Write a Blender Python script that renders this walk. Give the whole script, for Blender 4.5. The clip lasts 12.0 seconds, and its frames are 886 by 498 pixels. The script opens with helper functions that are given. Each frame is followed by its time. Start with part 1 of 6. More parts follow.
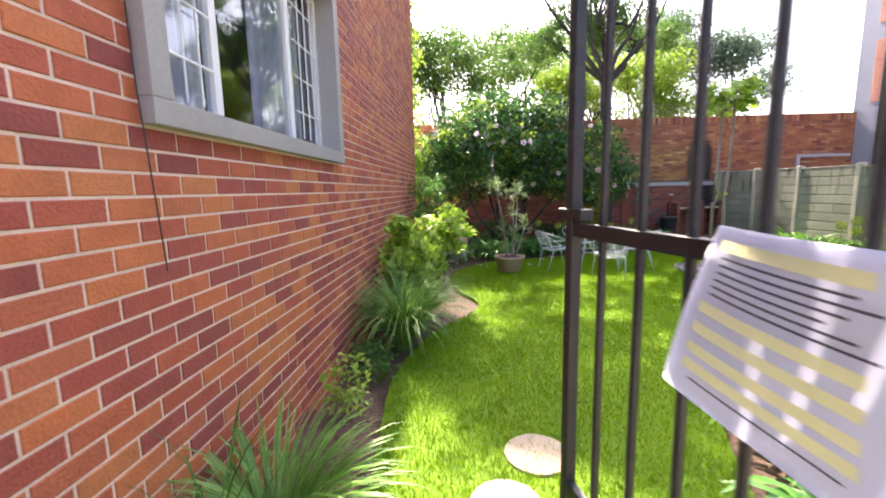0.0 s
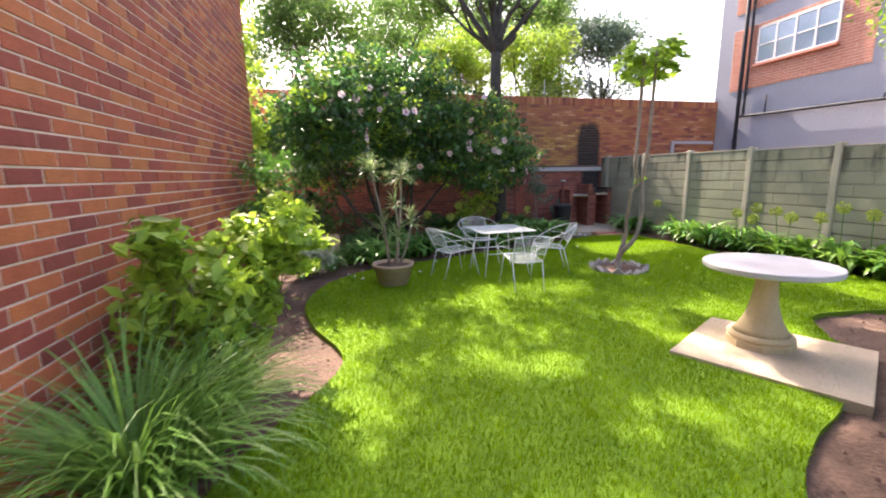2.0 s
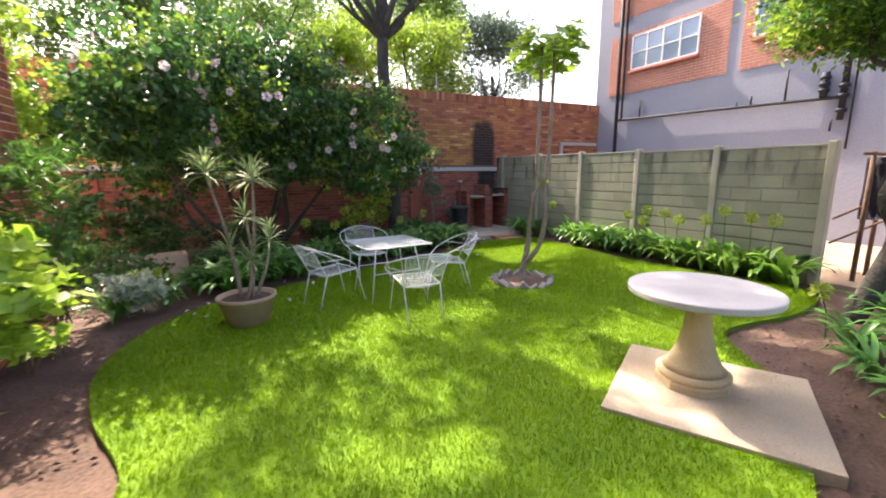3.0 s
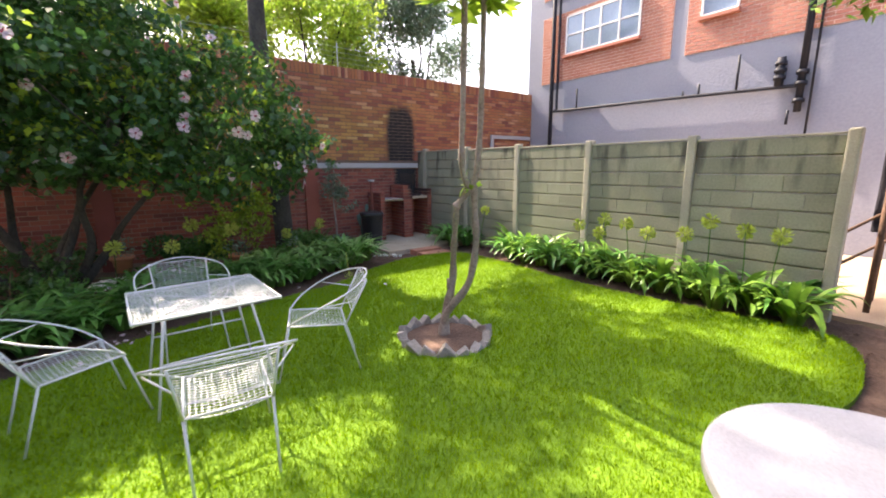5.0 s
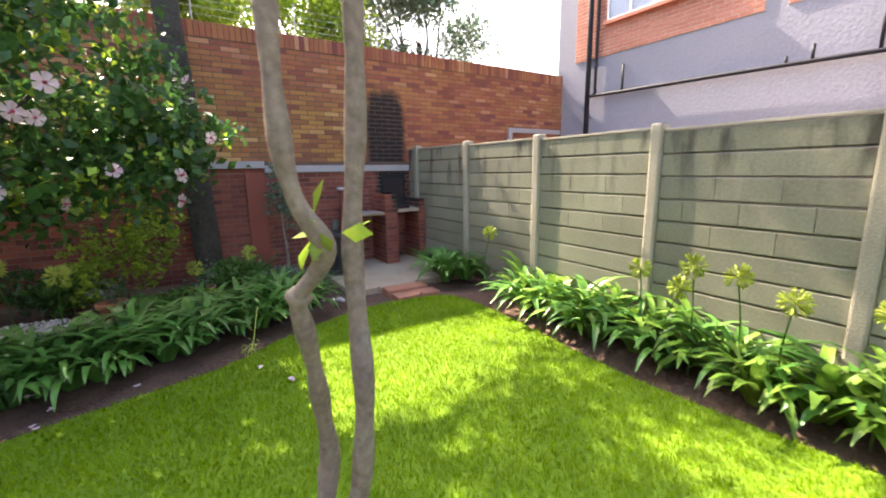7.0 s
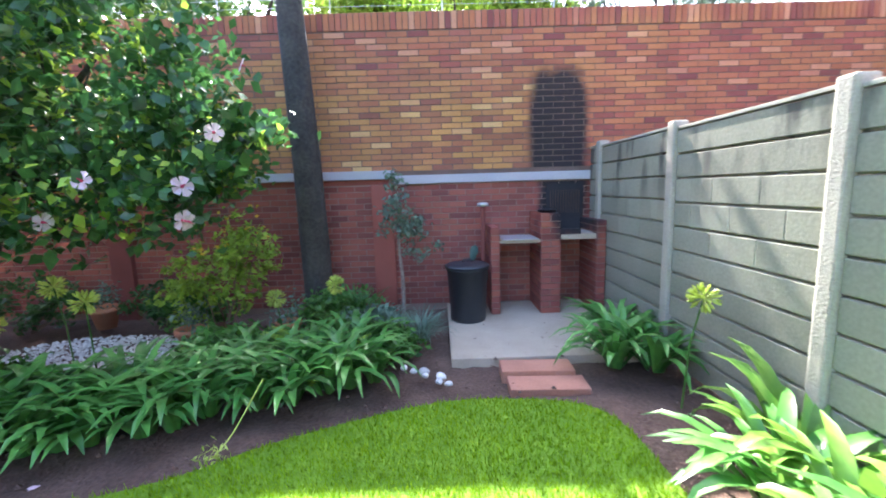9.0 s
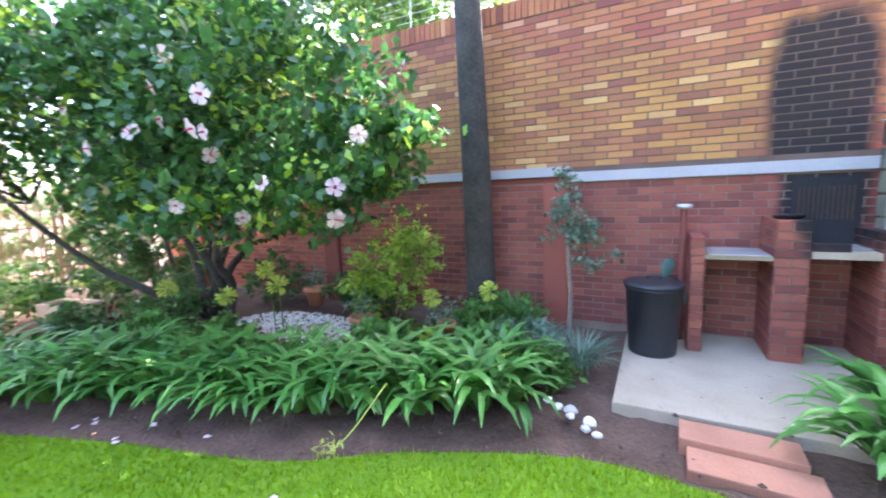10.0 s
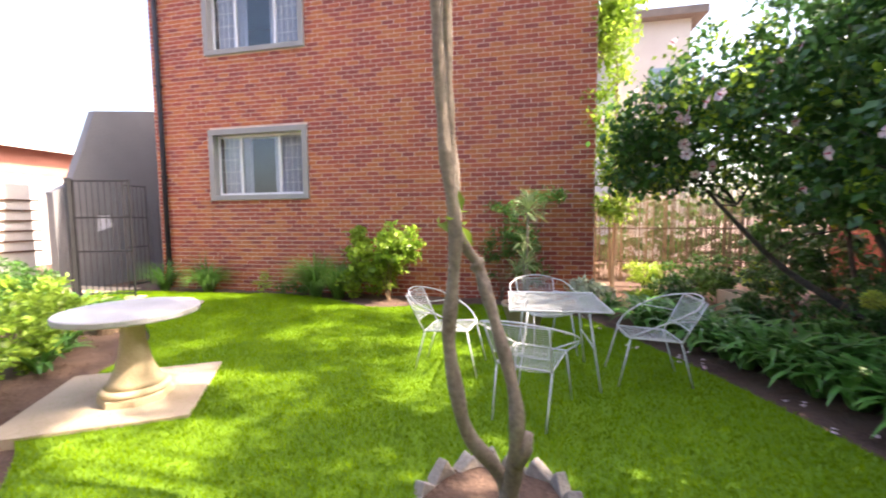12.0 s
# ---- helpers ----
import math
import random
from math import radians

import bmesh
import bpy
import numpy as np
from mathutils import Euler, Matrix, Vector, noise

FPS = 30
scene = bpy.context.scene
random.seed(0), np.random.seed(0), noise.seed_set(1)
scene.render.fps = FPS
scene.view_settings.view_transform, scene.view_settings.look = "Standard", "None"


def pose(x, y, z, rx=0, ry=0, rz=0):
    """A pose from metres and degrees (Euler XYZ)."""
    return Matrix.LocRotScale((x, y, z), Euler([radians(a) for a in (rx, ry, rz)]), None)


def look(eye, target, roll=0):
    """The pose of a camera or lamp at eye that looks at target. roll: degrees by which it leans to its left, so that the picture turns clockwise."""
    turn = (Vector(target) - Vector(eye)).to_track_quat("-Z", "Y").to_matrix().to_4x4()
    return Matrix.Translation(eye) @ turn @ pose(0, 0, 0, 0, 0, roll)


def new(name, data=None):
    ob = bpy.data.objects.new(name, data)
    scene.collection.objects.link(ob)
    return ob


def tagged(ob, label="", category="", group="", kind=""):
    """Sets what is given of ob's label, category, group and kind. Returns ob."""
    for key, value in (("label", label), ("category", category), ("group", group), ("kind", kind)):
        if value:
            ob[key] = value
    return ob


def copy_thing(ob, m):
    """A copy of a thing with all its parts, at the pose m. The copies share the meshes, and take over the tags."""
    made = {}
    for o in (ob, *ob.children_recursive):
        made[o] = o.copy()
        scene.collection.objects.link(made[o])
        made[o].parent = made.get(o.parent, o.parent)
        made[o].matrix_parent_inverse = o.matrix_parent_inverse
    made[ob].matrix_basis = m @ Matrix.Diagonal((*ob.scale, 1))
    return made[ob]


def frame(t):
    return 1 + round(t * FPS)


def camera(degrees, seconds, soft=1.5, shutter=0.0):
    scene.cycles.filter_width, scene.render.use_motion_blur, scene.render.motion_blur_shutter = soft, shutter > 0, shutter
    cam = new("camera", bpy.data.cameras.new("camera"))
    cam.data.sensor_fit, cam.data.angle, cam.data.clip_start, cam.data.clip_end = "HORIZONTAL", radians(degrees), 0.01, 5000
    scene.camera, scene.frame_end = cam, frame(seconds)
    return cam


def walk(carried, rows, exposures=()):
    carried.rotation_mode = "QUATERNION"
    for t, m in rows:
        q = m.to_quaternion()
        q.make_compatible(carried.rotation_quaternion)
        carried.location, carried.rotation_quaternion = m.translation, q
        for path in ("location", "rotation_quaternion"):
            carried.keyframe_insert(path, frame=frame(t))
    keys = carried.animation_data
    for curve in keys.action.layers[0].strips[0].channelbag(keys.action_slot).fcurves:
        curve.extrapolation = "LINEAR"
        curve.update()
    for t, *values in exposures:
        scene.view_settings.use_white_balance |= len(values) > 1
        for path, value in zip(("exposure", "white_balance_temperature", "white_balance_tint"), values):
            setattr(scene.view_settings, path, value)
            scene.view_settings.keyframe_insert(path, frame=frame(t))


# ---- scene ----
cam = camera(94.6, 12.0, soft=1.9, shutter=0.22)
PATH = [
    (0, (-0.097, 0.411, 1.625), (-0.199, 2.388, 1.342), -1.2),
    (0.5, (-0.21, 0.97, 1.588), (-0.288, 2.945, 1.285), -1.1),
    (1, (-0.178, 1.547, 1.545), (-0.164, 3.522, 1.228), -1.1),
    (1.5, (-0.01, 2.08, 1.553), (0.185, 4.042, 1.216), -1.1),
    (2, (0.216, 2.644, 1.559), (0.656, 4.563, 1.204), -0.9),
    (2.5, (0.446, 3.146, 1.623), (1.131, 4.988, 1.252), -0.7),
    (3, (0.769, 3.666, 1.606), (1.659, 5.419, 1.236), -0.6),
    (3.5, (1.082, 4.148, 1.603), (2.112, 5.822, 1.231), -0.5),
    (5.5, (2.702, 5.823, 1.602), (3.869, 7.4, 1.214), -0.4),
    (6, (3.2, 6.308, 1.62), (4.362, 7.888, 1.228), -0.5),
    (6.5, (3.732, 6.679, 1.629), (4.864, 8.281, 1.238), -0.6),
    (8.5, (5.662, 8.388, 1.557), (6.03, 10.33, 1.256), -1.8),
    (9, (5.975, 8.765, 1.542), (5.99, 10.744, 1.255), -1.7),
    (9.5, (6.166, 9.115, 1.542), (5.756, 11.053, 1.262), -1.9),
    (10, (6.308, 9.3, 1.53), (5.381, 11.052, 1.27), -2.0),
    (10.5, (6.361, 9.278, 1.512), (4.934, 10.659, 1.274), -1.6),
    (11, (6.329, 9.106, 1.503), (4.508, 9.903, 1.285), -1.3),
    (11.5, (6.383, 8.821, 1.51), (4.395, 8.915, 1.317), -0.9),
    (12, (6.358, 8.461, 1.487), (4.406, 8.057, 1.332), -0.5),
]
EXPOSURES = [(0, 2.35, 6550, 19), (1.5, 2.3, 6800, 21), (2.5, 2.15, 6800, 19), (3.5, 2.05, 6900, 18), (5.5, 2.35, 7000, 18), (6.5, 2.5, 7200, 19),
             (8.5, 2.88, 6050, 18), (9, 3.25, 5600, 16), (9.5, 3.75, 5500, 15), (10, 3.85, 5800, 14), (10.5, 3.75, 6500, 14), (11.2, 3.1, 6900, 17), (12, 2.3, 6900, 19)]
walk(cam, [(t, look(eye, target, roll)) for t, eye, target, roll in PATH], EXPOSURES)

# ---- light ----
SUN_AZ, SUN_EL = math.atan2(-0.09, 0.996), radians(45.5)   # bearing from +y towards +x, and height
world = bpy.data.worlds.new("world")
scene.world = world
world.use_nodes = True
wn = world.node_tree.nodes
sky = wn.new("ShaderNodeTexSky")
sky.sky_type, sky.sun_disc, sky.sun_elevation, sky.sun_rotation = "NISHITA", False, SUN_EL, SUN_AZ
sky.air_density, sky.dust_density, sky.ozone_density = 1.0, 4.0, 1.0
world.node_tree.links.new(sky.outputs[0], wn["Background"].inputs[0])
wn["Background"].inputs[1].default_value = 0.15
sun = new("sun", bpy.data.lights.new("sun", "SUN"))
sun.data.energy, sun.data.angle, sun.data.color = 4.6, radians(0.53), (1.0, 0.90, 0.74)
sun_dir = Vector((math.sin(SUN_AZ) * math.cos(SUN_EL), math.cos(SUN_AZ) * math.cos(SUN_EL), math.sin(SUN_EL)))
sun.matrix_world = look(sun_dir * 60, (0, 0, 0))


# ---- materials ----
def material(name, dark, light, scale=6.0, rough=0.8, bump=0.2, fine=60.0, metal=0.0, spread=0.0, detail=6.0, tints=None,
             translucent=0.0, spec=0.5):
    """Two-scale noise between two colours, fine bump, and an optional change of tone from piece to piece."""
    m = bpy.data.materials.new(name)
    m.use_nodes = True
    n, l = m.node_tree.nodes, m.node_tree.links
    b = n["Principled BSDF"]
    b.inputs["Roughness"].default_value, b.inputs["Metallic"].default_value = rough, metal
    b.inputs["Specular IOR Level"].default_value = spec
    co = n.new("ShaderNodeNewGeometry")
    big, small = n.new("ShaderNodeTexNoise"), n.new("ShaderNodeTexNoise")
    for tex, s in ((big, scale), (small, fine)):
        tex.inputs["Scale"].default_value, tex.inputs["Detail"].default_value = s, detail
        l.new(co.outputs["Position"], tex.inputs["Vector"])
    ramp = n.new("ShaderNodeMix")
    ramp.data_type = "RGBA"
    ramp.inputs[6].default_value, ramp.inputs[7].default_value = (*dark, 1), (*light, 1)
    mixf = n.new("ShaderNodeMath")
    mixf.operation = "MULTIPLY_ADD"
    mixf.inputs[1].default_value = 0.5
    half = n.new("ShaderNodeMath")
    half.operation = "MULTIPLY"
    half.inputs[1].default_value = 0.5
    l.new(small.outputs[0], half.inputs[0])
    l.new(big.outputs[0], mixf.inputs[0])
    l.new(half.outputs[0], mixf.inputs[2])
    stretch = n.new("ShaderNodeMapRange")
    stretch.inputs[1].default_value, stretch.inputs[2].default_value = 0.32, 0.68
    l.new(mixf.outputs[0], stretch.inputs[0])
    l.new(stretch.outputs[0], ramp.inputs[0])
    colour = ramp.outputs[2]
    if tints or spread:
        info = n.new("ShaderNodeObjectInfo")
        add = n.new("ShaderNodeMath")
        add.operation = "ADD"
        l.new(info.outputs["Random"], add.inputs[0])
        l.new(co.outputs["Random Per Island"], add.inputs[1])
        frac = n.new("ShaderNodeMath")
        frac.operation = "FRACT"
        l.new(add.outputs[0], frac.inputs[0])
    if tints:
        cr = n.new("ShaderNodeValToRGB")
        cr.color_ramp.interpolation = "LINEAR"
        el = cr.color_ramp.elements
        while len(el) < len(tints):
            el.new(0.5)
        for i, (p, c) in enumerate(tints):
            el[i].position, el[i].color = p, (*c, 1)
        l.new(frac.outputs[0], cr.inputs[0])
        mul = n.new("ShaderNodeMix")
        mul.data_type, mul.blend_type = "RGBA", "MULTIPLY"
        mul.inputs[0].default_value = 1.0
        l.new(colour, mul.inputs[6])
        l.new(cr.outputs[0], mul.inputs[7])
        colour = mul.outputs[2]
    if spread:
        hsv = n.new("ShaderNodeHueSaturation")
        rng = n.new("ShaderNodeMapRange")
        rng.inputs[3].default_value, rng.inputs[4].default_value = 1 - spread, 1 + spread
        l.new(frac.outputs[0], rng.inputs[0])
        l.new(rng.outputs[0], hsv.inputs["Value"])
        l.new(colour, hsv.inputs["Color"])
        colour = hsv.outputs[0]
    l.new(colour, b.inputs["Base Color"])
    if bump:
        bp = n.new("ShaderNodeBump")
        bp.inputs["Strength"].default_value, bp.inputs["Distance"].default_value = bump, 0.02
        l.new(small.outputs[0], bp.inputs["Height"])
        l.new(bp.outputs[0], b.inputs["Normal"])
    if translucent:
        tr = n.new("ShaderNodeBsdfTranslucent")
        l.new(colour, tr.inputs["Color"])
        ms = n.new("ShaderNodeMixShader")
        ms.inputs[0].default_value = translucent
        l.new(b.outputs[0], ms.inputs[1])
        l.new(tr.outputs[0], ms.inputs[2])
        l.new(ms.outputs[0], n["Material Output"].inputs[0])
    return m


def glass(name, tint=(0.9, 0.95, 0.97), rough=0.02):
    m = bpy.data.materials.new(name)
    m.use_nodes = True
    b = m.node_tree.nodes["Principled BSDF"]
    b.inputs["Base Color"].default_value = (*tint, 1)
    b.inputs["Transmission Weight"].default_value = 1.0
    b.inputs["Roughness"].default_value = rough
    b.inputs["IOR"].default_value = 1.5
    return m


M = {}
M["brick_red"] = material("red clay brick", (0.66, 0.62, 0.6), (1, 1, 1), 9, 0.82, 0.35, 90, tints=[
    (0.0, (0.29, 0.068, 0.058)), (0.14, (0.37, 0.083, 0.06)), (0.4, (0.48, 0.115, 0.062)), (0.62, (0.58, 0.175, 0.066)),
    (0.8, (0.57, 0.20, 0.075)), (0.92, (0.42, 0.09, 0.064)), (1.0, (0.31, 0.072, 0.06))])
M["mortar"] = material("pale lime mortar", (0.66, 0.51, 0.42), (0.84, 0.68, 0.58), 4, 0.95, 0.4, 120)
M["mortar_mid"] = material("brown mortar", (0.20, 0.13, 0.10), (0.32, 0.22, 0.17), 4, 0.95, 0.4, 120)
M["mortar_dark"] = material("dark raked mortar", (0.10, 0.07, 0.05), (0.18, 0.12, 0.09), 4, 0.95, 0.4, 120)
M["brick_gold"] = material("golden and brown face brick", (0.74, 0.68, 0.62), (1, 1, 1), 1.6, 0.85, 0.25, 60, tints=[
    (0.0, (0.26, 0.105, 0.065)), (0.12, (0.34, 0.15, 0.07)), (0.3, (0.44, 0.225, 0.075)), (0.55, (0.52, 0.28, 0.085)),
    (0.72, (0.47, 0.22, 0.08)), (0.88, (0.38, 0.155, 0.075)), (0.95, (0.66, 0.43, 0.17)), (1.0, (0.60, 0.38, 0.14))])
def soot(m, x0, x1, z0, z1):
    """A ragged black smoke stain above the barbecue, on the face it is made for."""
    n, l = m.node_tree.nodes, m.node_tree.links
    b = n["Principled BSDF"]
    src = b.inputs["Base Color"].links[0].from_socket
    geo, tex, xyz = n.new("ShaderNodeNewGeometry"), n.new("ShaderNodeTexNoise"), n.new("ShaderNodeSeparateXYZ")
    tex.inputs["Scale"].default_value = 5.0
    l.new(geo.outputs["Position"], tex.inputs["Vector"])
    l.new(geo.outputs["Position"], xyz.inputs[0])

    def op(kind, a, b2, c=None):
        q = n.new("ShaderNodeMath")
        q.operation = kind
        for k, val in enumerate((a, b2, c)):
            if val is None:
                continue
            if isinstance(val, (int, float)):
                q.inputs[k].default_value = val
            else:
                l.new(val, q.inputs[k])
        return q.outputs[0]
    wob = op("MULTIPLY", op("SUBTRACT", tex.outputs[0], 0.5), 0.3)
    cx, hw, cz, hz = (x0 + x1) / 2, (x1 - x0) / 2, (z0 + z1) / 2, (z1 - z0) / 2
    dx = op("DIVIDE", op("ABSOLUTE", op("SUBTRACT", xyz.outputs[0], cx), 0), hw)
    dz = op("DIVIDE", op("ABSOLUTE", op("SUBTRACT", xyz.outputs[2], cz), 0), hz)
    d = op("POWER", op("ADD", op("POWER", dx, 4.0), op("POWER", dz, 6.0)), 0.2)
    mr = n.new("ShaderNodeMapRange")
    mr.interpolation_type = "SMOOTHSTEP"
    mr.inputs[1].default_value, mr.inputs[2].default_value, mr.inputs[3].default_value, mr.inputs[4].default_value = 0.86, 1.14, 0.97, 0.0
    l.new(op("ADD", d, wob), mr.inputs[0])
    mix = n.new("ShaderNodeMix")
    mix.data_type = "RGBA"
    mix.inputs[7].default_value = (0.011, 0.011, 0.013, 1)
    l.new(mr.outputs[0], mix.inputs[0])
    l.new(src, mix.inputs[6])
    l.new(mix.outputs[2], b.inputs["Base Color"])


def batches(m, tint):
    """Bricks of a browner batch: past the barbecue and in the upper courses, with a ragged border."""
    n, l = m.node_tree.nodes, m.node_tree.links
    b = n["Principled BSDF"]
    src = b.inputs["Base Color"].links[0].from_socket
    geo, tex, mp, xyz = n.new("ShaderNodeNewGeometry"), n.new("ShaderNodeTexNoise"), n.new("ShaderNodeMapping"), n.new("ShaderNodeSeparateXYZ")
    mp.inputs["Scale"].default_value = (0.5, 0.5, 2.0)
    tex.inputs["Scale"].default_value, tex.inputs["Detail"].default_value = 1.6, 5.0
    l.new(geo.outputs["Position"], mp.inputs[0])
    l.new(mp.outputs[0], tex.inputs["Vector"])
    l.new(geo.outputs["Position"], xyz.inputs[0])
    across, upward, most, wob, add, mix = [n.new(k) for k in ("ShaderNodeMapRange", "ShaderNodeMapRange", "ShaderNodeMath", "ShaderNodeMapRange", "ShaderNodeMath", "ShaderNodeMix")]
    across.inputs[1].default_value, across.inputs[2].default_value = 7.5, 8.3
    upward.inputs[1].default_value, upward.inputs[2].default_value = 2.75, 3.35
    l.new(xyz.outputs[0], across.inputs[0])
    l.new(xyz.outputs[2], upward.inputs[0])
    most.operation = "MAXIMUM"
    l.new(across.outputs[0], most.inputs[0])
    l.new(upward.outputs[0], most.inputs[1])
    wob.inputs[1].default_value, wob.inputs[2].default_value, wob.inputs[3].default_value, wob.inputs[4].default_value = 0.3, 0.7, -0.45, 0.55
    l.new(tex.outputs[0], wob.inputs[0])
    add.operation, add.use_clamp = "ADD", True
    l.new(most.outputs[0], add.inputs[0])
    l.new(wob.outputs[0], add.inputs[1])
    mix.data_type, mix.blend_type = "RGBA", "MULTIPLY"
    mix.inputs[7].default_value = (*tint, 1)
    l.new(add.outputs[0], mix.inputs[0])
    l.new(src, mix.inputs[6])
    l.new(mix.outputs[2], b.inputs["Base Color"])


batches(M["brick_gold"], (0.86, 0.66, 0.95))
soot(M["brick_gold"], 7.22, 7.98, 0.9, 3.08)
M["brick_maroon"] = material("dark maroon brick", (0.7, 0.65, 0.62), (1, 1, 1), 3, 0.8, 0.3, 80, tints=[
    (0.0, (0.18, 0.05, 0.042)), (0.4, (0.29, 0.08, 0.06)), (0.75, (0.38, 0.12, 0.075)), (1.0, (0.22, 0.065, 0.05))])
soot(M["brick_maroon"], 7.3, 7.95, 0.9, 3.0)
M["plaster_grey"] = material("painted grey plaster", (0.36, 0.35, 0.36), (0.44, 0.43, 0.44), 1.5, 0.75, 0.1, 50)
M["frame_grey"] = material("taupe grey painted surround", (0.27, 0.26, 0.26), (0.34, 0.33, 0.32), 2.5, 0.65, 0.1, 70)
M["building_grey"] = material("bluish grey painted brickwork", (0.24, 0.25, 0.31), (0.31, 0.32, 0.385), 0.7, 0.75, 0.25, 22)
M["building_brick"] = material("salmon face brick", (0.8, 0.76, 0.74), (1, 1, 1), 2, 0.85, 0.3, 60, tints=[
    (0.0, (0.50, 0.20, 0.14)), (0.5, (0.60, 0.27, 0.19)), (1.0, (0.54, 0.21, 0.15))])
M["concrete"] = material("pale concrete paving", (0.36, 0.285, 0.20), (0.52, 0.43, 0.32), 2.5, 0.9, 0.25, 90)
M["fence"] = material("weathered olive grey precast concrete", (0.205, 0.205, 0.148), (0.33, 0.325, 0.24), 1.3, 0.92, 0.1, 45, spread=0.12)
def streaks(m, z0, z1, colour, amount):
    """Dark run-off streaks that hang from the top of a wall."""
    n, l = m.node_tree.nodes, m.node_tree.links
    b = n["Principled BSDF"]
    src = b.inputs["Base Color"].links[0].from_socket
    geo, tex, mp, xyz = n.new("ShaderNodeNewGeometry"), n.new("ShaderNodeTexNoise"), n.new("ShaderNodeMapping"), n.new("ShaderNodeSeparateXYZ")
    mp.inputs["Scale"].default_value = (2.2, 2.2, 0.5)
    tex.inputs["Scale"].default_value, tex.inputs["Detail"].default_value = 2.6, 8.0
    l.new(geo.outputs["Position"], mp.inputs[0])
    l.new(mp.outputs[0], tex.inputs["Vector"])
    l.new(geo.outputs["Position"], xyz.inputs[0])
    hi, cut, mul, mix = n.new("ShaderNodeMapRange"), n.new("ShaderNodeMapRange"), n.new("ShaderNodeMath"), n.new("ShaderNodeMix")
    hi.inputs[1].default_value, hi.inputs[2].default_value = z0, z1
    l.new(xyz.outputs[2], hi.inputs[0])
    cut.inputs[1].default_value, cut.inputs[2].default_value, cut.inputs[4].default_value = 0.5, 0.66, amount
    l.new(tex.outputs[0], cut.inputs[0])
    mul.operation = "MULTIPLY"
    l.new(hi.outputs[0], mul.inputs[0])
    l.new(cut.outputs[0], mul.inputs[1])
    mix.data_type = "RGBA"
    mix.inputs[7].default_value = (*colour, 1)
    l.new(mul.outputs[0], mix.inputs[0])
    l.new(src, mix.inputs[6])
    l.new(mix.outputs[2], b.inputs["Base Color"])


streaks(M["fence"], 1.2, 1.75, (0.05, 0.048, 0.04), 0.85)
M["fence_post"] = material("sandy precast concrete post", (0.30, 0.28, 0.22), (0.44, 0.41, 0.33), 2.2, 0.92, 0.3, 70)
M["stone"] = material("cast sandstone", (0.42, 0.33, 0.20), (0.56, 0.46, 0.30), 4, 0.85, 0.25, 80)
M["stone_top"] = material("pale terrazzo tabletop", (0.36, 0.35, 0.35), (0.52, 0.51, 0.51), 5, 0.45, 0.1, 120)
M["soil"] = material("dark red garden soil", (0.06, 0.034, 0.025), (0.165, 0.10, 0.07), 3, 0.97, 0.9, 35)
M["turf"] = material("turf under the blades", (0.085, 0.18, 0.003), (0.15, 0.27, 0.005), 2.2, 0.95, 0.6, 60)
M["blade"] = material("lawn grass blade", (0.135, 0.25, 0.002), (0.235, 0.38, 0.004), 1.1, 0.7, 0.0, 30, spread=0.2, translucent=0.5, spec=0.08)
M["wire"] = material("white painted wire", (0.56, 0.58, 0.60), (0.66, 0.68, 0.70), 8, 0.4, 0.05, 100)
M["white"] = material("white painted frame", (0.72, 0.72, 0.72), (0.82, 0.82, 0.82), 4, 0.45, 0.05, 80)
M["black"] = material("black painted steel", (0.012, 0.012, 0.014), (0.03, 0.03, 0.033), 8, 0.45, 0.1, 90)
M["pipe"] = material("dark slate painted pipe", (0.014, 0.015, 0.022), (0.028, 0.03, 0.042), 5, 0.6, 0.1, 60, spec=0.2)
M["bark_dark"] = material("dark furrowed bark", (0.022, 0.020, 0.017), (0.075, 0.068, 0.055), 5, 0.95, 1.0, 28)
M["bark_grey"] = material("smooth grey brown bark", (0.15, 0.115, 0.09), (0.34, 0.28, 0.23), 5, 0.9, 0.5, 40)
M["bark_brown"] = material("brown stem", (0.12, 0.08, 0.05), (0.26, 0.18, 0.11), 7, 0.9, 0.6, 45)
M["leaf_dark"] = material("glossy dark leaf", (0.03, 0.095, 0.026), (0.08, 0.19, 0.045), 1.5, 0.28, 0.0, 20, spread=0.4, translucent=0.42)
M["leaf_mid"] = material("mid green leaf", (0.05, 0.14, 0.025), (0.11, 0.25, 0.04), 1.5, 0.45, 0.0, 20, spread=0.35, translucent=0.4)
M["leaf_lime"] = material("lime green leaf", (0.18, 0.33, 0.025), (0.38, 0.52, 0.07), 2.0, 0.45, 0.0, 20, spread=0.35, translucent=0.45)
M["leaf_tree"] = material("feathery tree leaf", (0.06, 0.14, 0.03), (0.15, 0.27, 0.05), 0.6, 0.5, 0.0, 10, spread=0.35, translucent=0.5)
M["leaf_blue"] = material("blue green tree leaf", (0.09, 0.15, 0.10), (0.19, 0.27, 0.18), 0.8, 0.5, 0.0, 10, spread=0.35, translucent=0.4)
M["leaf_strap"] = material("strap leaf", (0.06, 0.20, 0.04), (0.14, 0.33, 0.06), 2.2, 0.33, 0.0, 20, spread=0.3, translucent=0.3)
# lit copy of the strap leaf: sunlight put into a yellower, lighter colour
M["leaf_strap_sunlit"] = material("strap leaf with sunlight in its yellow green", (0.11, 0.26, 0.03), (0.24, 0.41, 0.06), 2.2, 0.4, 0.0, 20, spread=0.3, translucent=0.3)
M["leaf_grey"] = material("blue grey leaf", (0.10, 0.17, 0.12), (0.20, 0.28, 0.19), 2.0, 0.5, 0.0, 20, spread=0.3, translucent=0.3)
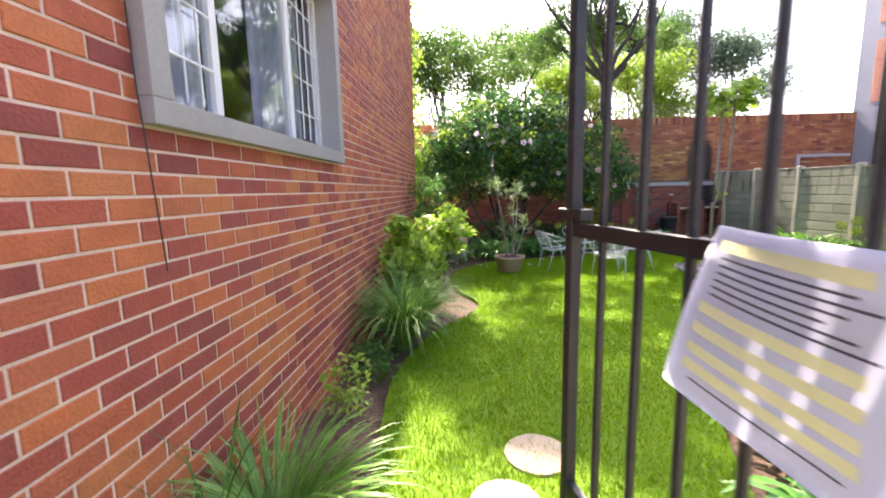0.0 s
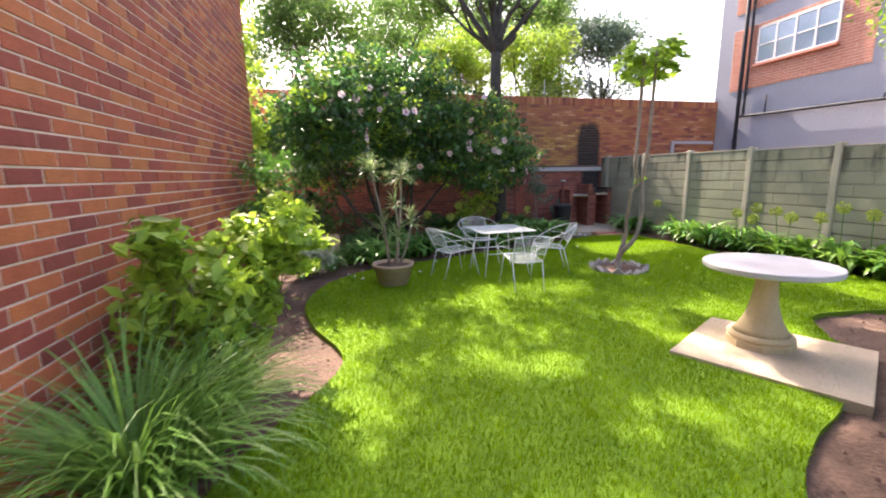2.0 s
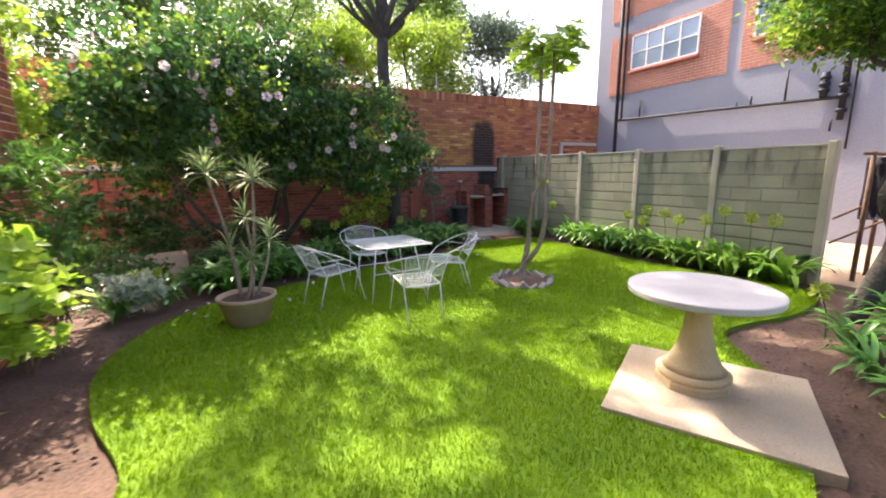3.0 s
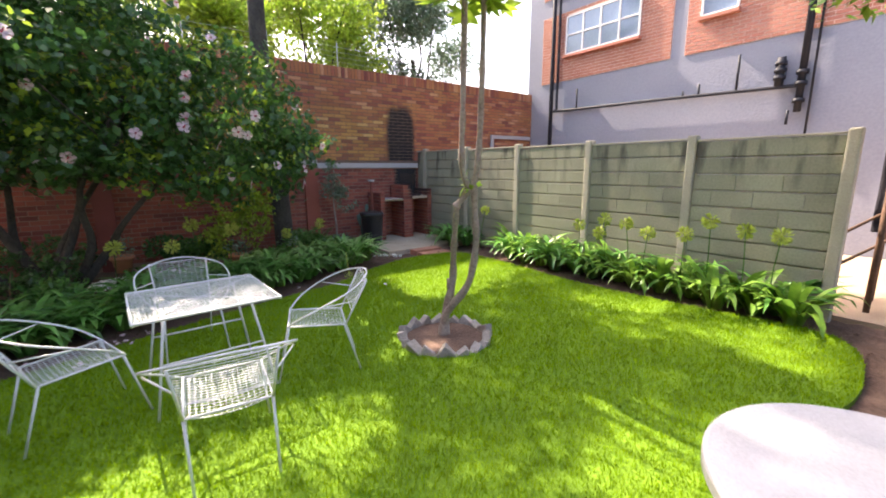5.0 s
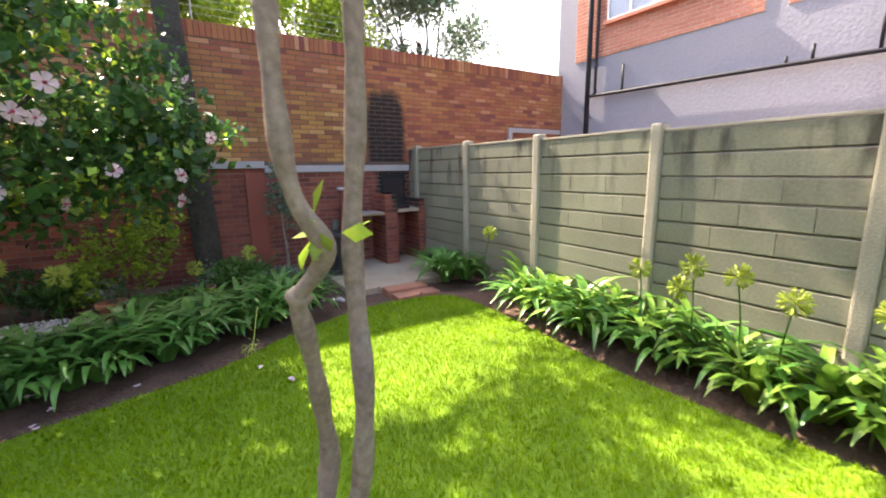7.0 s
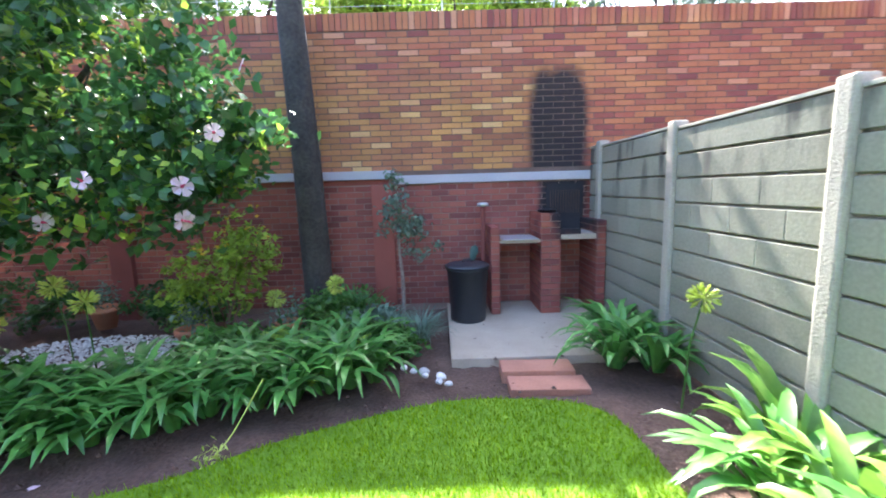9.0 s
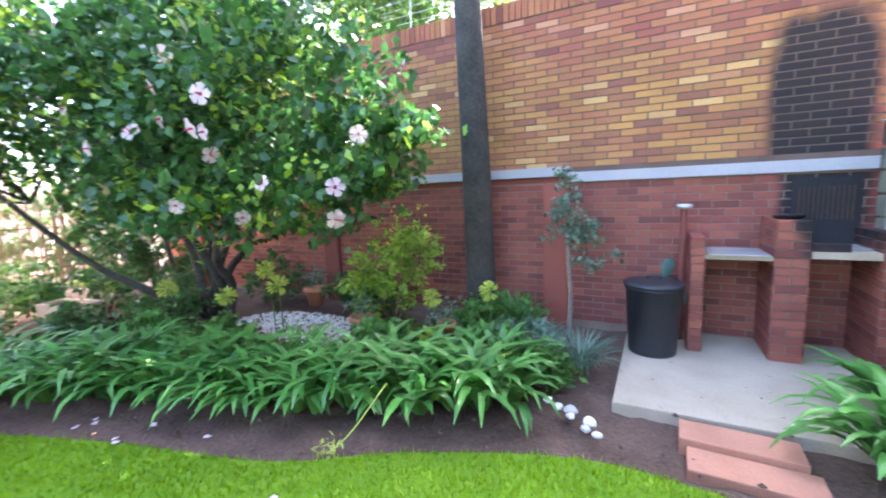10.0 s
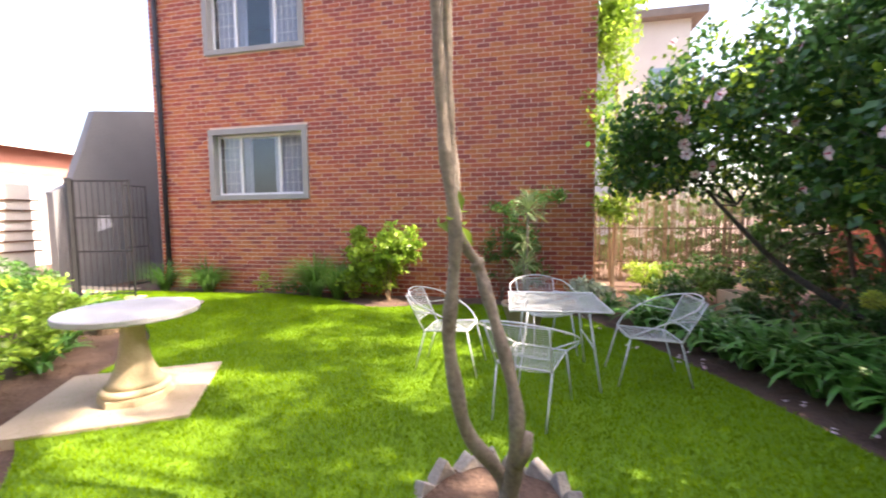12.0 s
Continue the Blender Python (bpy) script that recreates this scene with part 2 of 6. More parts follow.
M["leaf_grass"] = material("ornamental grass blade", (0.08, 0.22, 0.03), (0.22, 0.39, 0.08), 2.0, 0.45, 0.0, 30, spread=0.35, translucent=0.4)
M["leaf_sword"] = material("pale striped sword leaf", (0.16, 0.25, 0.09), (0.36, 0.45, 0.20), 3.0, 0.45, 0.0, 30, spread=0.3, translucent=0.35)
M["leaf_pad"] = material("blue green cactus pad", (0.05, 0.11, 0.085), (0.11, 0.19, 0.15), 6, 0.55, 0.15, 40)
M["bud"] = material("yellow green flower bud", (0.36, 0.46, 0.05), (0.56, 0.64, 0.13), 3, 0.55, 0.0, 30, spread=0.25, translucent=0.3)
M["petal"] = material("pale pink petal", (0.74, 0.55, 0.62), (0.85, 0.72, 0.77), 5, 0.6, 0.0, 30, spread=0.1, translucent=0.4)
M["petal_red"] = material("crimson flower throat", (0.35, 0.02, 0.06), (0.5, 0.04, 0.1), 5, 0.6, 0.0, 30)
M["petal_yellow"] = material("yellow blossom", (0.6, 0.42, 0.02), (0.75, 0.55, 0.05), 5, 0.6, 0.0, 30)
M["terracotta"] = material("sandy terracotta", (0.34, 0.24, 0.16), (0.48, 0.36, 0.25), 5, 0.85, 0.25, 70)
M["terracotta_red"] = material("orange terracotta", (0.40, 0.16, 0.08), (0.52, 0.24, 0.13), 5, 0.85, 0.25, 70)
M["paver_red"] = material("red concrete paver", (0.36, 0.16, 0.10), (0.48, 0.23, 0.15), 4, 0.9, 0.3, 80)
M["bin"] = material("black plastic", (0.012, 0.014, 0.018), (0.03, 0.033, 0.04), 4, 0.42, 0.08, 60)
M["soot"] = material("soot blackened brick", (0.012, 0.012, 0.014), (0.035, 0.033, 0.035), 3, 0.9, 0.3, 60)
M["steel"] = material("dull galvanised steel", (0.42, 0.43, 0.45), (0.58, 0.59, 0.6), 6, 0.45, 0.1, 60, metal=0.7)
M["rust"] = material("rusted steel", (0.06, 0.035, 0.025), (0.14, 0.075, 0.045), 8, 0.85, 0.4, 60)
M["pebble"] = material("pale pebbles", (0.5, 0.48, 0.45), (0.72, 0.7, 0.67), 5, 0.8, 0.3, 50, spread=0.25)
M["rock"] = material("broken edging stone", (0.22, 0.19, 0.17), (0.42, 0.38, 0.34), 6, 0.95, 0.6, 40, spread=0.2)
M["paper"] = material("white paper in a plastic sleeve", (0.70, 0.70, 0.80), (0.80, 0.80, 0.88), 2, 0.3, 0.05, 20)
M["ink"] = material("grey print", (0.06, 0.06, 0.08), (0.1, 0.1, 0.12), 5, 0.7, 0.0, 20)
M["marker"] = material("yellow highlighter", (0.75, 0.74, 0.38), (0.82, 0.80, 0.45), 5, 0.6, 0.0, 20)
M["sheet_grey"] = material("dark grey painted sheeting", (0.14, 0.14, 0.15), (0.20, 0.20, 0.21), 1.0, 0.7, 0.1, 30)
M["reed"] = material("dry reed", (0.13, 0.085, 0.055), (0.29, 0.21, 0.14), 4, 0.9, 0.3, 50, spread=0.25)
M["cream"] = material("cream painted wall", (0.46, 0.44, 0.42), (0.56, 0.54, 0.52), 1.2, 0.85, 0.1, 30)
M["rooftile"] = material("grey brown roof tile", (0.12, 0.10, 0.095), (0.22, 0.18, 0.16), 2, 0.85, 0.3, 40)
M["curtain"] = material("lilac grey curtain", (0.45, 0.44, 0.52), (0.62, 0.61, 0.68), 12, 0.9, 0.1, 30)
# the dimness indoors is put into this dark colour
M["dark_room"] = material("room wall with indoor dimness in its colour", (0.10, 0.095, 0.09), (0.15, 0.14, 0.13), 2, 0.9, 0.1, 30)
M["cloth"] = material("dark hanging cloth", (0.02, 0.02, 0.03), (0.05, 0.045, 0.06), 8, 0.9, 0.2, 60)
M["paving"] = material("sandy paving", (0.30, 0.21, 0.14), (0.42, 0.31, 0.21), 3, 0.9, 0.25, 60)
M["glass"] = glass("window glass")


# ---- building blocks ----
def part(name, bm, mat, parent=None, label="", smooth=False):
    """Links a bmesh, or (vertices, faces), as one mesh object under a thing or a part."""
    me = bpy.data.meshes.new(name)
    if isinstance(bm, tuple):
        me.from_pydata(bm[0], [], bm[1])
    else:
        bm.normal_update()
        bm.to_mesh(me)
        bm.free()
    if smooth:
        me.polygons.foreach_set("use_smooth", [True] * len(me.polygons))
    me.materials.append(mat)
    ob = new(name, me)
    if parent is not None:
        ob.parent = parent
    if label:
        ob["label"] = label
    return ob


def empty(name, m, label, category, group="", kind=""):
    ob = new(name)
    ob.empty_display_size = 0.1
    ob.matrix_basis = m
    return tagged(ob, label, category, group, kind)


def box(bm, x0, x1, y0, y1, z0, z1, bevel=0.0):
    vs = [bm.verts.new((x, y, z)) for z in (z0, z1) for x, y in ((x0, y0), (x1, y0), (x1, y1), (x0, y1))]
    fs = [bm.faces.new([vs[i] for i in f]) for f in ((3, 2, 1, 0), (4, 5, 6, 7), (0, 1, 5, 4), (1, 2, 6, 5), (2, 3, 7, 6), (3, 0, 4, 7))]
    if bevel:
        edges = {e for f in fs for e in f.edges}
        bmesh.ops.bevel(bm, geom=list(edges), offset=bevel, segments=2, affect="EDGES", profile=0.6)
    return bm


def boxed(x0, x1, y0, y1, z0, z1, bevel=0.0):
    return box(bmesh.new(), x0, x1, y0, y1, z0, z1, bevel)


def tube(bm, pts, radii, seg=8, cap=True):
    """A bent, tapering tube through pts."""
    pts = [Vector(p) for p in pts]
    if not hasattr(radii, "__len__"):
        radii = [radii] * len(pts)
    rings, side = [], None
    for i, p in enumerate(pts):
        d = (pts[min(i + 1, len(pts) - 1)] - pts[max(i - 1, 0)]).normalized()
        if side is None:
            side = d.orthogonal().normalized()
        side = (side - d * side.dot(d)).normalized()
        up = d.cross(side)
        rings.append([bm.verts.new(p + radii[i] * (math.cos(a) * side + math.sin(a) * up))
                      for a in (2 * math.pi * k / seg for k in range(seg))])
    for a, b in zip(rings, rings[1:]):
        for k in range(seg):
            bm.faces.new((a[k], a[(k + 1) % seg], b[(k + 1) % seg], b[k]))
    if cap:
        bm.faces.new(rings[0][::-1])
        bm.faces.new(rings[-1])
    return bm


def tubed(pts, radii, seg=8):
    return tube(bmesh.new(), pts, radii, seg)


def lathe(profile, seg=32, sides=None):
    """A turned body from (radius, height) pairs; sides: per-ring number of flats (octagonal feet)."""
    bm, rings = bmesh.new(), []
    for i, (r, z) in enumerate(profile):
        flat = sides[i] if sides else 0
        ring = []
        for k in range(seg):
            a = 2 * math.pi * k / seg
            f = 1.0
            if flat:
                w = 2 * math.pi / flat
                f = math.cos(w / 2) / math.cos((a % w) - w / 2)
            ring.append(bm.verts.new((r * f * math.cos(a), r * f * math.sin(a), z)))
        rings.append(ring)
    for a, b in zip(rings, rings[1:]):
        for k in range(seg):
            bm.faces.new((a[k], a[(k + 1) % seg], b[(k + 1) % seg], b[k]))
    bm.faces.new(rings[0][::-1])
    bm.faces.new(rings[-1])
    return bm


def bend(points, steps=6):
    """Catmull-Rom through the points."""
    pts = [Vector(p) for p in points]
    out = []
    for i in range(len(pts) - 1):
        p0, p1, p2, p3 = pts[max(i - 1, 0)], pts[i], pts[i + 1], pts[min(i + 2, len(pts) - 1)]
        for k in range(steps):
            t = k / steps
            out.append(0.5 * (2 * p1 + (p2 - p0) * t + (2 * p0 - 5 * p1 + 4 * p2 - p3) * t * t + (3 * p1 - p0 - 3 * p2 + p3) * t ** 3))
    return out + [pts[-1]]


def spread_radii(n, r0, r1):
    return [r0 + (r1 - r0) * i / (n - 1) for i in range(n)]


# ---- foliage ----
def leaves_mesh(centres, size, rng, flat=0.35, width=0.5, droop=0.2):
    """One folded diamond leaf at each centre, facing every way with a leaning towards the sky."""
    n = len(centres)
    c = np.asarray(centres)
    normal = rng.normal(size=(n, 3)) * (1 - flat)
    normal[:, 2] += flat * 2.0
    normal /= np.linalg.norm(normal, axis=1)[:, None]
    d = rng.normal(size=(n, 3))
    d -= (d * normal).sum(1)[:, None] * normal
    d /= np.linalg.norm(d, axis=1)[:, None]
    d[:, 2] -= droop
    s = np.cross(normal, d)
    L = size * rng.uniform(0.65, 1.25, n)[:, None]
    v = np.stack([c - d * L * 0.5, c + s * L * width * 0.5 + normal * L * 0.08 - d * L * 0.05, c + d * L * 0.5,
                  c - s * L * width * 0.5 + normal * L * 0.08 - d * L * 0.05], 1).reshape(-1, 3)
    i = np.arange(n) * 4
    faces = np.concatenate([np.stack([i, i + 1, i + 2], 1), np.stack([i, i + 2, i + 3], 1)])
    return v, faces


def triangles(name, v, faces, mat, parent=None, label=""):
    """A large triangle mesh, straight from arrays."""
    me = bpy.data.meshes.new(name)
    me.vertices.add(len(v))
    me.vertices.foreach_set("co", np.asarray(v, dtype=np.float32).ravel())
    f = np.asarray(faces, dtype=np.int32)
    me.loops.add(f.size)
    me.loops.foreach_set("vertex_index", f.ravel())
    me.polygons.add(len(f))
    me.polygons.foreach_set("loop_start", np.arange(0, f.size, 3, dtype=np.int32))
    me.update(calc_edges=True)
    me.validate()
    me.materials.append(mat)
    ob = new(name, me)
    if parent is not None:
        ob.parent = parent
    if label:
        ob["label"] = label
    return ob


def crown_points(rng, lobes, clumps, per, spread):
    """Leaf places: clumps on and in ellipsoid lobes (centre, radii), with gaps between them."""
    out = []
    vol = np.array([a[1][0] * a[1][1] * a[1][2] for a in lobes]) ** 0.7
    pick = rng.choice(len(lobes), clumps, p=vol / vol.sum())
    for k in pick:
        c, r = lobes[k]
        d = rng.normal(size=3)
        d /= np.linalg.norm(d)
        q = np.array(c) + d * np.array(r) * rng.uniform(0.45, 1.05)
        out.append(q + rng.normal(size=(per, 3)) * spread * np.array((1, 1, 0.6)))
    return np.concatenate(out)


def strap(rng, base, heading, length, width, rise, curl, seg=6):
    """One arching strap leaf as vertices and faces with a shallow keel."""
    h = Vector((math.cos(heading), math.sin(heading), 0))
    side = Vector((-h.y, h.x, 0))
    p, a = Vector(base), rise
    v, f = [], []
    for i in range(seg + 1):
        t = i / seg
        w = width * (0.55 + 0.9 * t - 1.35 * t ** 3) if i < seg else width * 0.06
        up = Vector((-math.sin(a) * h.x, -math.sin(a) * h.y, math.cos(a)))
        v += [p + side * w * 0.5 + up * w * 0.18, p, p - side * w * 0.5 + up * w * 0.18]
        p = p + (h * math.cos(a) + Vector((0, 0, math.sin(a)))) * (length / seg)
        a -= curl / seg * (0.5 + t)
    for i in range(seg):
        o = i * 3
        for k in (0, 1):
            f.append((o + k, o + k + 1, o + k + 4))
            f.append((o + k, o + k + 4, o + k + 3))
    return v, f


def strap_clump(rng, n, length, width, rise, curl, radius=0.06, seg=6):
    vs, fs = [], []
    for i in range(n):
        a = rng.uniform(0, 2 * math.pi)
        b = (radius * rng.uniform(0, 1) * math.cos(a), radius * rng.uniform(0, 1) * math.sin(a), 0)
        v, f = strap(rng, b, a + rng.uniform(-0.4, 0.4), length * rng.uniform(0.7, 1.15), width * rng.uniform(0.75, 1.2),
                     rise * rng.uniform(0.75, 1.2), curl * rng.uniform(0.6, 1.3), seg)
        o = len(vs)
        vs += v
        fs += [tuple(k + o for k in t) for t in f]
    return vs, fs

# ---- brickwork ----
def brick_shape(w, h, d, c=0.003):
    """A brick's face and edges, chamfered, front at +y, mortar plane at y = 0."""
    a, b = w / 2, h / 2
    v = [(-a, 0, -b), (a, 0, -b), (a, 0, b), (-a, 0, b)]
    v += [(-a, d - c, -b), (a, d - c, -b), (a, d - c, b), (-a, d - c, b)]
    v += [(-a + c, d, -b + c), (a - c, d, -b + c), (a - c, d, b - c), (-a + c, d, b - c)]
    f = []
    for o in (0, 4):
        f += [(o + k, o + 4 + k, o + 4 + (k + 1) % 4, o + (k + 1) % 4) for k in range(4)]
    return v, f + [(11, 10, 9, 8)]


def bricks(parent, origin, u, n, length, z0, z1, mat, course=0.075, long=0.225, joint=0.012, proud=0.005, openings=(), near=None,
           rng=None, half=True, name="brick", soldier=False):
    """Bricks in running bond on a wall face. near: (u0, u1, z0, z1), whose whole bricks are parts of their own."""
    origin, u, n = Vector(origin), Vector(u).normalized(), Vector(n).normalized()
    rows = int(round((z1 - z0) / course))
    bm_v, bm_f, singles = [], [], []
    for r in range(rows):
        zc = z0 + (r + 0.5) * course
        s = -long * (0.5 if r % 2 else 0.0)
        while s < length:
            a, b = max(s, 0.0) + joint / 2, min(s + long, length) - joint / 2
            s += long
            spans = [(a, b)]
            for o in openings:
                if o[2] - course * 0.4 < zc < o[3] + course * 0.4:
                    spans = [q for p in spans for q in ((p[0], min(p[1], o[0])), (max(p[0], o[1]), p[1])) if q[1] - q[0] > 0.02]
            for p0, p1 in spans:
                w, c = p1 - p0, (p0 + p1) / 2
                if near and w > long * 0.9 and near[0] < c < near[1] and near[2] < zc < near[3] and len(singles) < 300:
                    singles.append((c, zc))
                    continue
                d = proud + (rng.uniform(-0.002, 0.002) if rng is not None else 0)
                v, f = brick_shape(w, course - joint, d)
                k = len(bm_v)
                bm_v += [origin + u * (c + q[0]) + n * q[1] + Vector((0, 0, zc + q[2])) for q in v]
                bm_f += [tuple(i + k for i in t) for t in f]
    rest = part(name + "work", (bm_v, bm_f), mat, parent)
    rest["kind"] = "stuff"
    if singles:
        v, f = brick_shape(long - joint, course - joint, proud)
        me = bpy.data.meshes.new(name)
        me.from_pydata(v, [], f)
        me.materials.append(mat)
        turn = Matrix((( -u.x, n.x, 0), (-u.y, n.y, 0), (0, 0, 1))).to_4x4()
        if turn.to_3x3().determinant() < 0:
            turn = Matrix(((u.x, n.x, 0), (u.y, n.y, 0), (0, 0, 1))).to_4x4()
        for c, zc in singles:
            ob = new(name, me)
            ob.parent = parent
            ob.matrix_basis = Matrix.Translation(origin + u * c + Vector((0, 0, zc))) @ turn
    return rest


rng = np.random.default_rng(7)

# ---- ground ----
LAWN = [(-0.5, 0.2), (-0.58, 1.6), (-0.67, 2.85), (-0.72, 3.4), (-0.70, 3.95), (-0.46, 4.88), (0.1, 5.95), (-0.2, 6.9), (-0.36, 7.74), (-0.14, 8.62), (0.46, 9.35),
        (1.7, 9.9), (3.1, 10.42), (4.31, 10.75), (4.95, 11.13), (5.82, 11.5), (6.44, 11.55), (7.05, 11.35), (7.15, 10.5), (7.05, 8.8), (7.2, 7.4), (7.35, 6.1),
        (6.3, 5.75), (5.1, 5.85), (4.6, 5.45), (4.2, 4.95), (3.3, 4.45), (2.8, 4.25), (2.25, 3.9), (1.7, 3.2), (1.35, 2.3), (1.0, 1.3), (0.75, 0.5), (0.2, 0.1)]
RING = (4.43, 8.32)                                                   # the stone ring round the young tree
outline = bend([(x, y, 0) for x, y in LAWN + LAWN[:1]], 5)[:-1]

bm = bmesh.new()
for x0, x1, y0, y1 in ((-300, 300, -300, 300),):
    bmesh.ops.create_grid(bm, x_segments=2, y_segments=2, size=600)
for v in bm.verts:
    v.co.z = -0.13
ground = tagged(part("ground", bm, M["soil"]), "bare dark reddish garden soil reaching into the distance", "ground", kind="structure")

# uneven bed soil around the lawn
bm = bmesh.new()
bmesh.ops.create_grid(bm, x_segments=110, y_segments=170, size=1)
for v in bm.verts:
    x, y = -1.6 + (v.co.x + 1) * 4.9, -0.4 + (v.co.y + 1) * 7.5
    z = -0.012 + 0.022 * noise.noise((x * 3, y * 3, 0)) + 0.018 * noise.noise((x * 11, y * 11, 4)) + 0.008 * noise.noise((x * 31, y * 31, 9))
    v.co = (x, y, z - 0.012 - 0.055 * min(1.0, max(0.0, (y - 11.2) / 0.8)))
soil_bed = tagged(part("soil_bed", bm, M["soil"], smooth=True), "crumbly red brown soil of the planting beds", "ground", kind="structure")

bm = bmesh.new()
top = [bm.verts.new((p.x, p.y, 0.022)) for p in outline]
low = [bm.verts.new((p.x, p.y, -0.06)) for p in outline]
bm.faces.new(top)
for i in range(len(top)):
    bm.faces.new((top[i], low[i], low[(i + 1) % len(top)], top[(i + 1) % len(top)]))
bmesh.ops.recalc_face_normals(bm, faces=bm.faces)
lawn = tagged(part("lawn", bm, M["turf"]), "bright green clipped lawn with scalloped edges", "lawn", kind="structure")


def inside(x, y):
    """Which of the points lie on the lawn."""
    hit = np.zeros(len(x), bool)
    px, py = np.array([p.x for p in outline]), np.array([p.y for p in outline])
    j = len(px) - 1
    for i in range(len(px)):
        cross = (py[i] > y) != (py[j] > y)
        xi = (px[j] - px[i]) * (y - py[i]) / (py[j] - py[i] + 1e-12) + px[i]
        hit ^= cross & (x < xi)
        j = i
    return hit


N = 520000
gx, gy = rng.uniform(-0.8, 7.6, N), rng.uniform(0.1, 11.8, N)
keep = inside(gx, gy) & (np.hypot(gx - RING[0], gy - RING[1]) > 0.41)
gx, gy = gx[keep], gy[keep]
n = len(gx)
ang, lean = rng.uniform(0, 2 * math.pi, n), rng.uniform(0.2, 1.0, n)
hgt, wid = rng.uniform(0.018, 0.042, n), rng.uniform(0.0025, 0.0045, n)
dx, dy = np.cos(ang), np.sin(ang)
base = np.stack([gx, gy, np.full(n, 0.02)], 1)
side = np.stack([-dy, dx, np.zeros(n)], 1) * wid[:, None]
tip = base + np.stack([dx * lean * hgt, dy * lean * hgt, hgt], 1)
v = np.stack([base - side, base + side, tip], 1).reshape(-1, 3)
tagged(triangles("grass", v, np.arange(3 * n).reshape(-1, 3), M["blade"]), "short bright green lawn grass", "grass", kind="stuff")


# ---- the flat block beside the garden ----
HX, H0, H1, HZ = -1.155, 0.5, 9.6, 6.45
WY0, WY1, WZ = 1.99, 4.05, ((1.985, 3.235), (4.95, 6.2))          # the two windows, one over the other
W_OPEN = [(WY0 - H0, WY1 - H0, a, b) for a, b in WZ]
SKEW = pose(HX, H1, 0, 0, 0, -0.75) @ pose(-HX, -H1, 0)               # the house stands a little askew to the garden
wall_house = empty("wall_house", SKEW, "tall red clay brick house wall with pale joints", "wall", kind="structure")
bm = bmesh.new()
# core in pieces round the two window openings
ys = [H0, WY0 - 0.08, WY1 + 0.08, H1]
for y0, y1 in ((ys[0], ys[1]), (ys[2], ys[3])):
    box(bm, HX - 0.23, HX, y0, y1, -0.1, HZ)
for z0, z1 in ((-0.1, WZ[0][0] - 0.08), (WZ[0][1] + 0.08, WZ[1][0] - 0.08), (WZ[1][1] + 0.08, HZ)):
    box(bm, HX - 0.23, HX, ys[1], ys[2], z0, z1)
part("core", bm, M["mortar"], wall_house)
part("side_wall", boxed(-9.0, HX - 0.235, H1 - 0.23, H1, -0.1, HZ), M["mortar"], wall_house)
part("back_wall", boxed(-9.0, HX - 0.235, H0, H0 + 0.23, -0.1, HZ), M["mortar"], wall_house)
part("far_wall", boxed(-9.23, -9.0, H0, H1, -0.1, HZ), M["mortar"], wall_house)
part("roof", boxed(-9.5, HX + 0.06, H0 - 0.05, H1 + 0.06, HZ, HZ + 0.15, 0.01), M["plaster_grey"], wall_house, "flat grey roof slab")
part("room_wall", boxed(-3.4, -3.3, H0 + 0.3, H1 - 0.3, 0.0, HZ - 0.1), M["dark_room"], wall_house, "room wall with indoor dimness in its colour")
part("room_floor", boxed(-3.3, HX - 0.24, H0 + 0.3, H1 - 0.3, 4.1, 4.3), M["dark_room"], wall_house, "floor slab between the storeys")


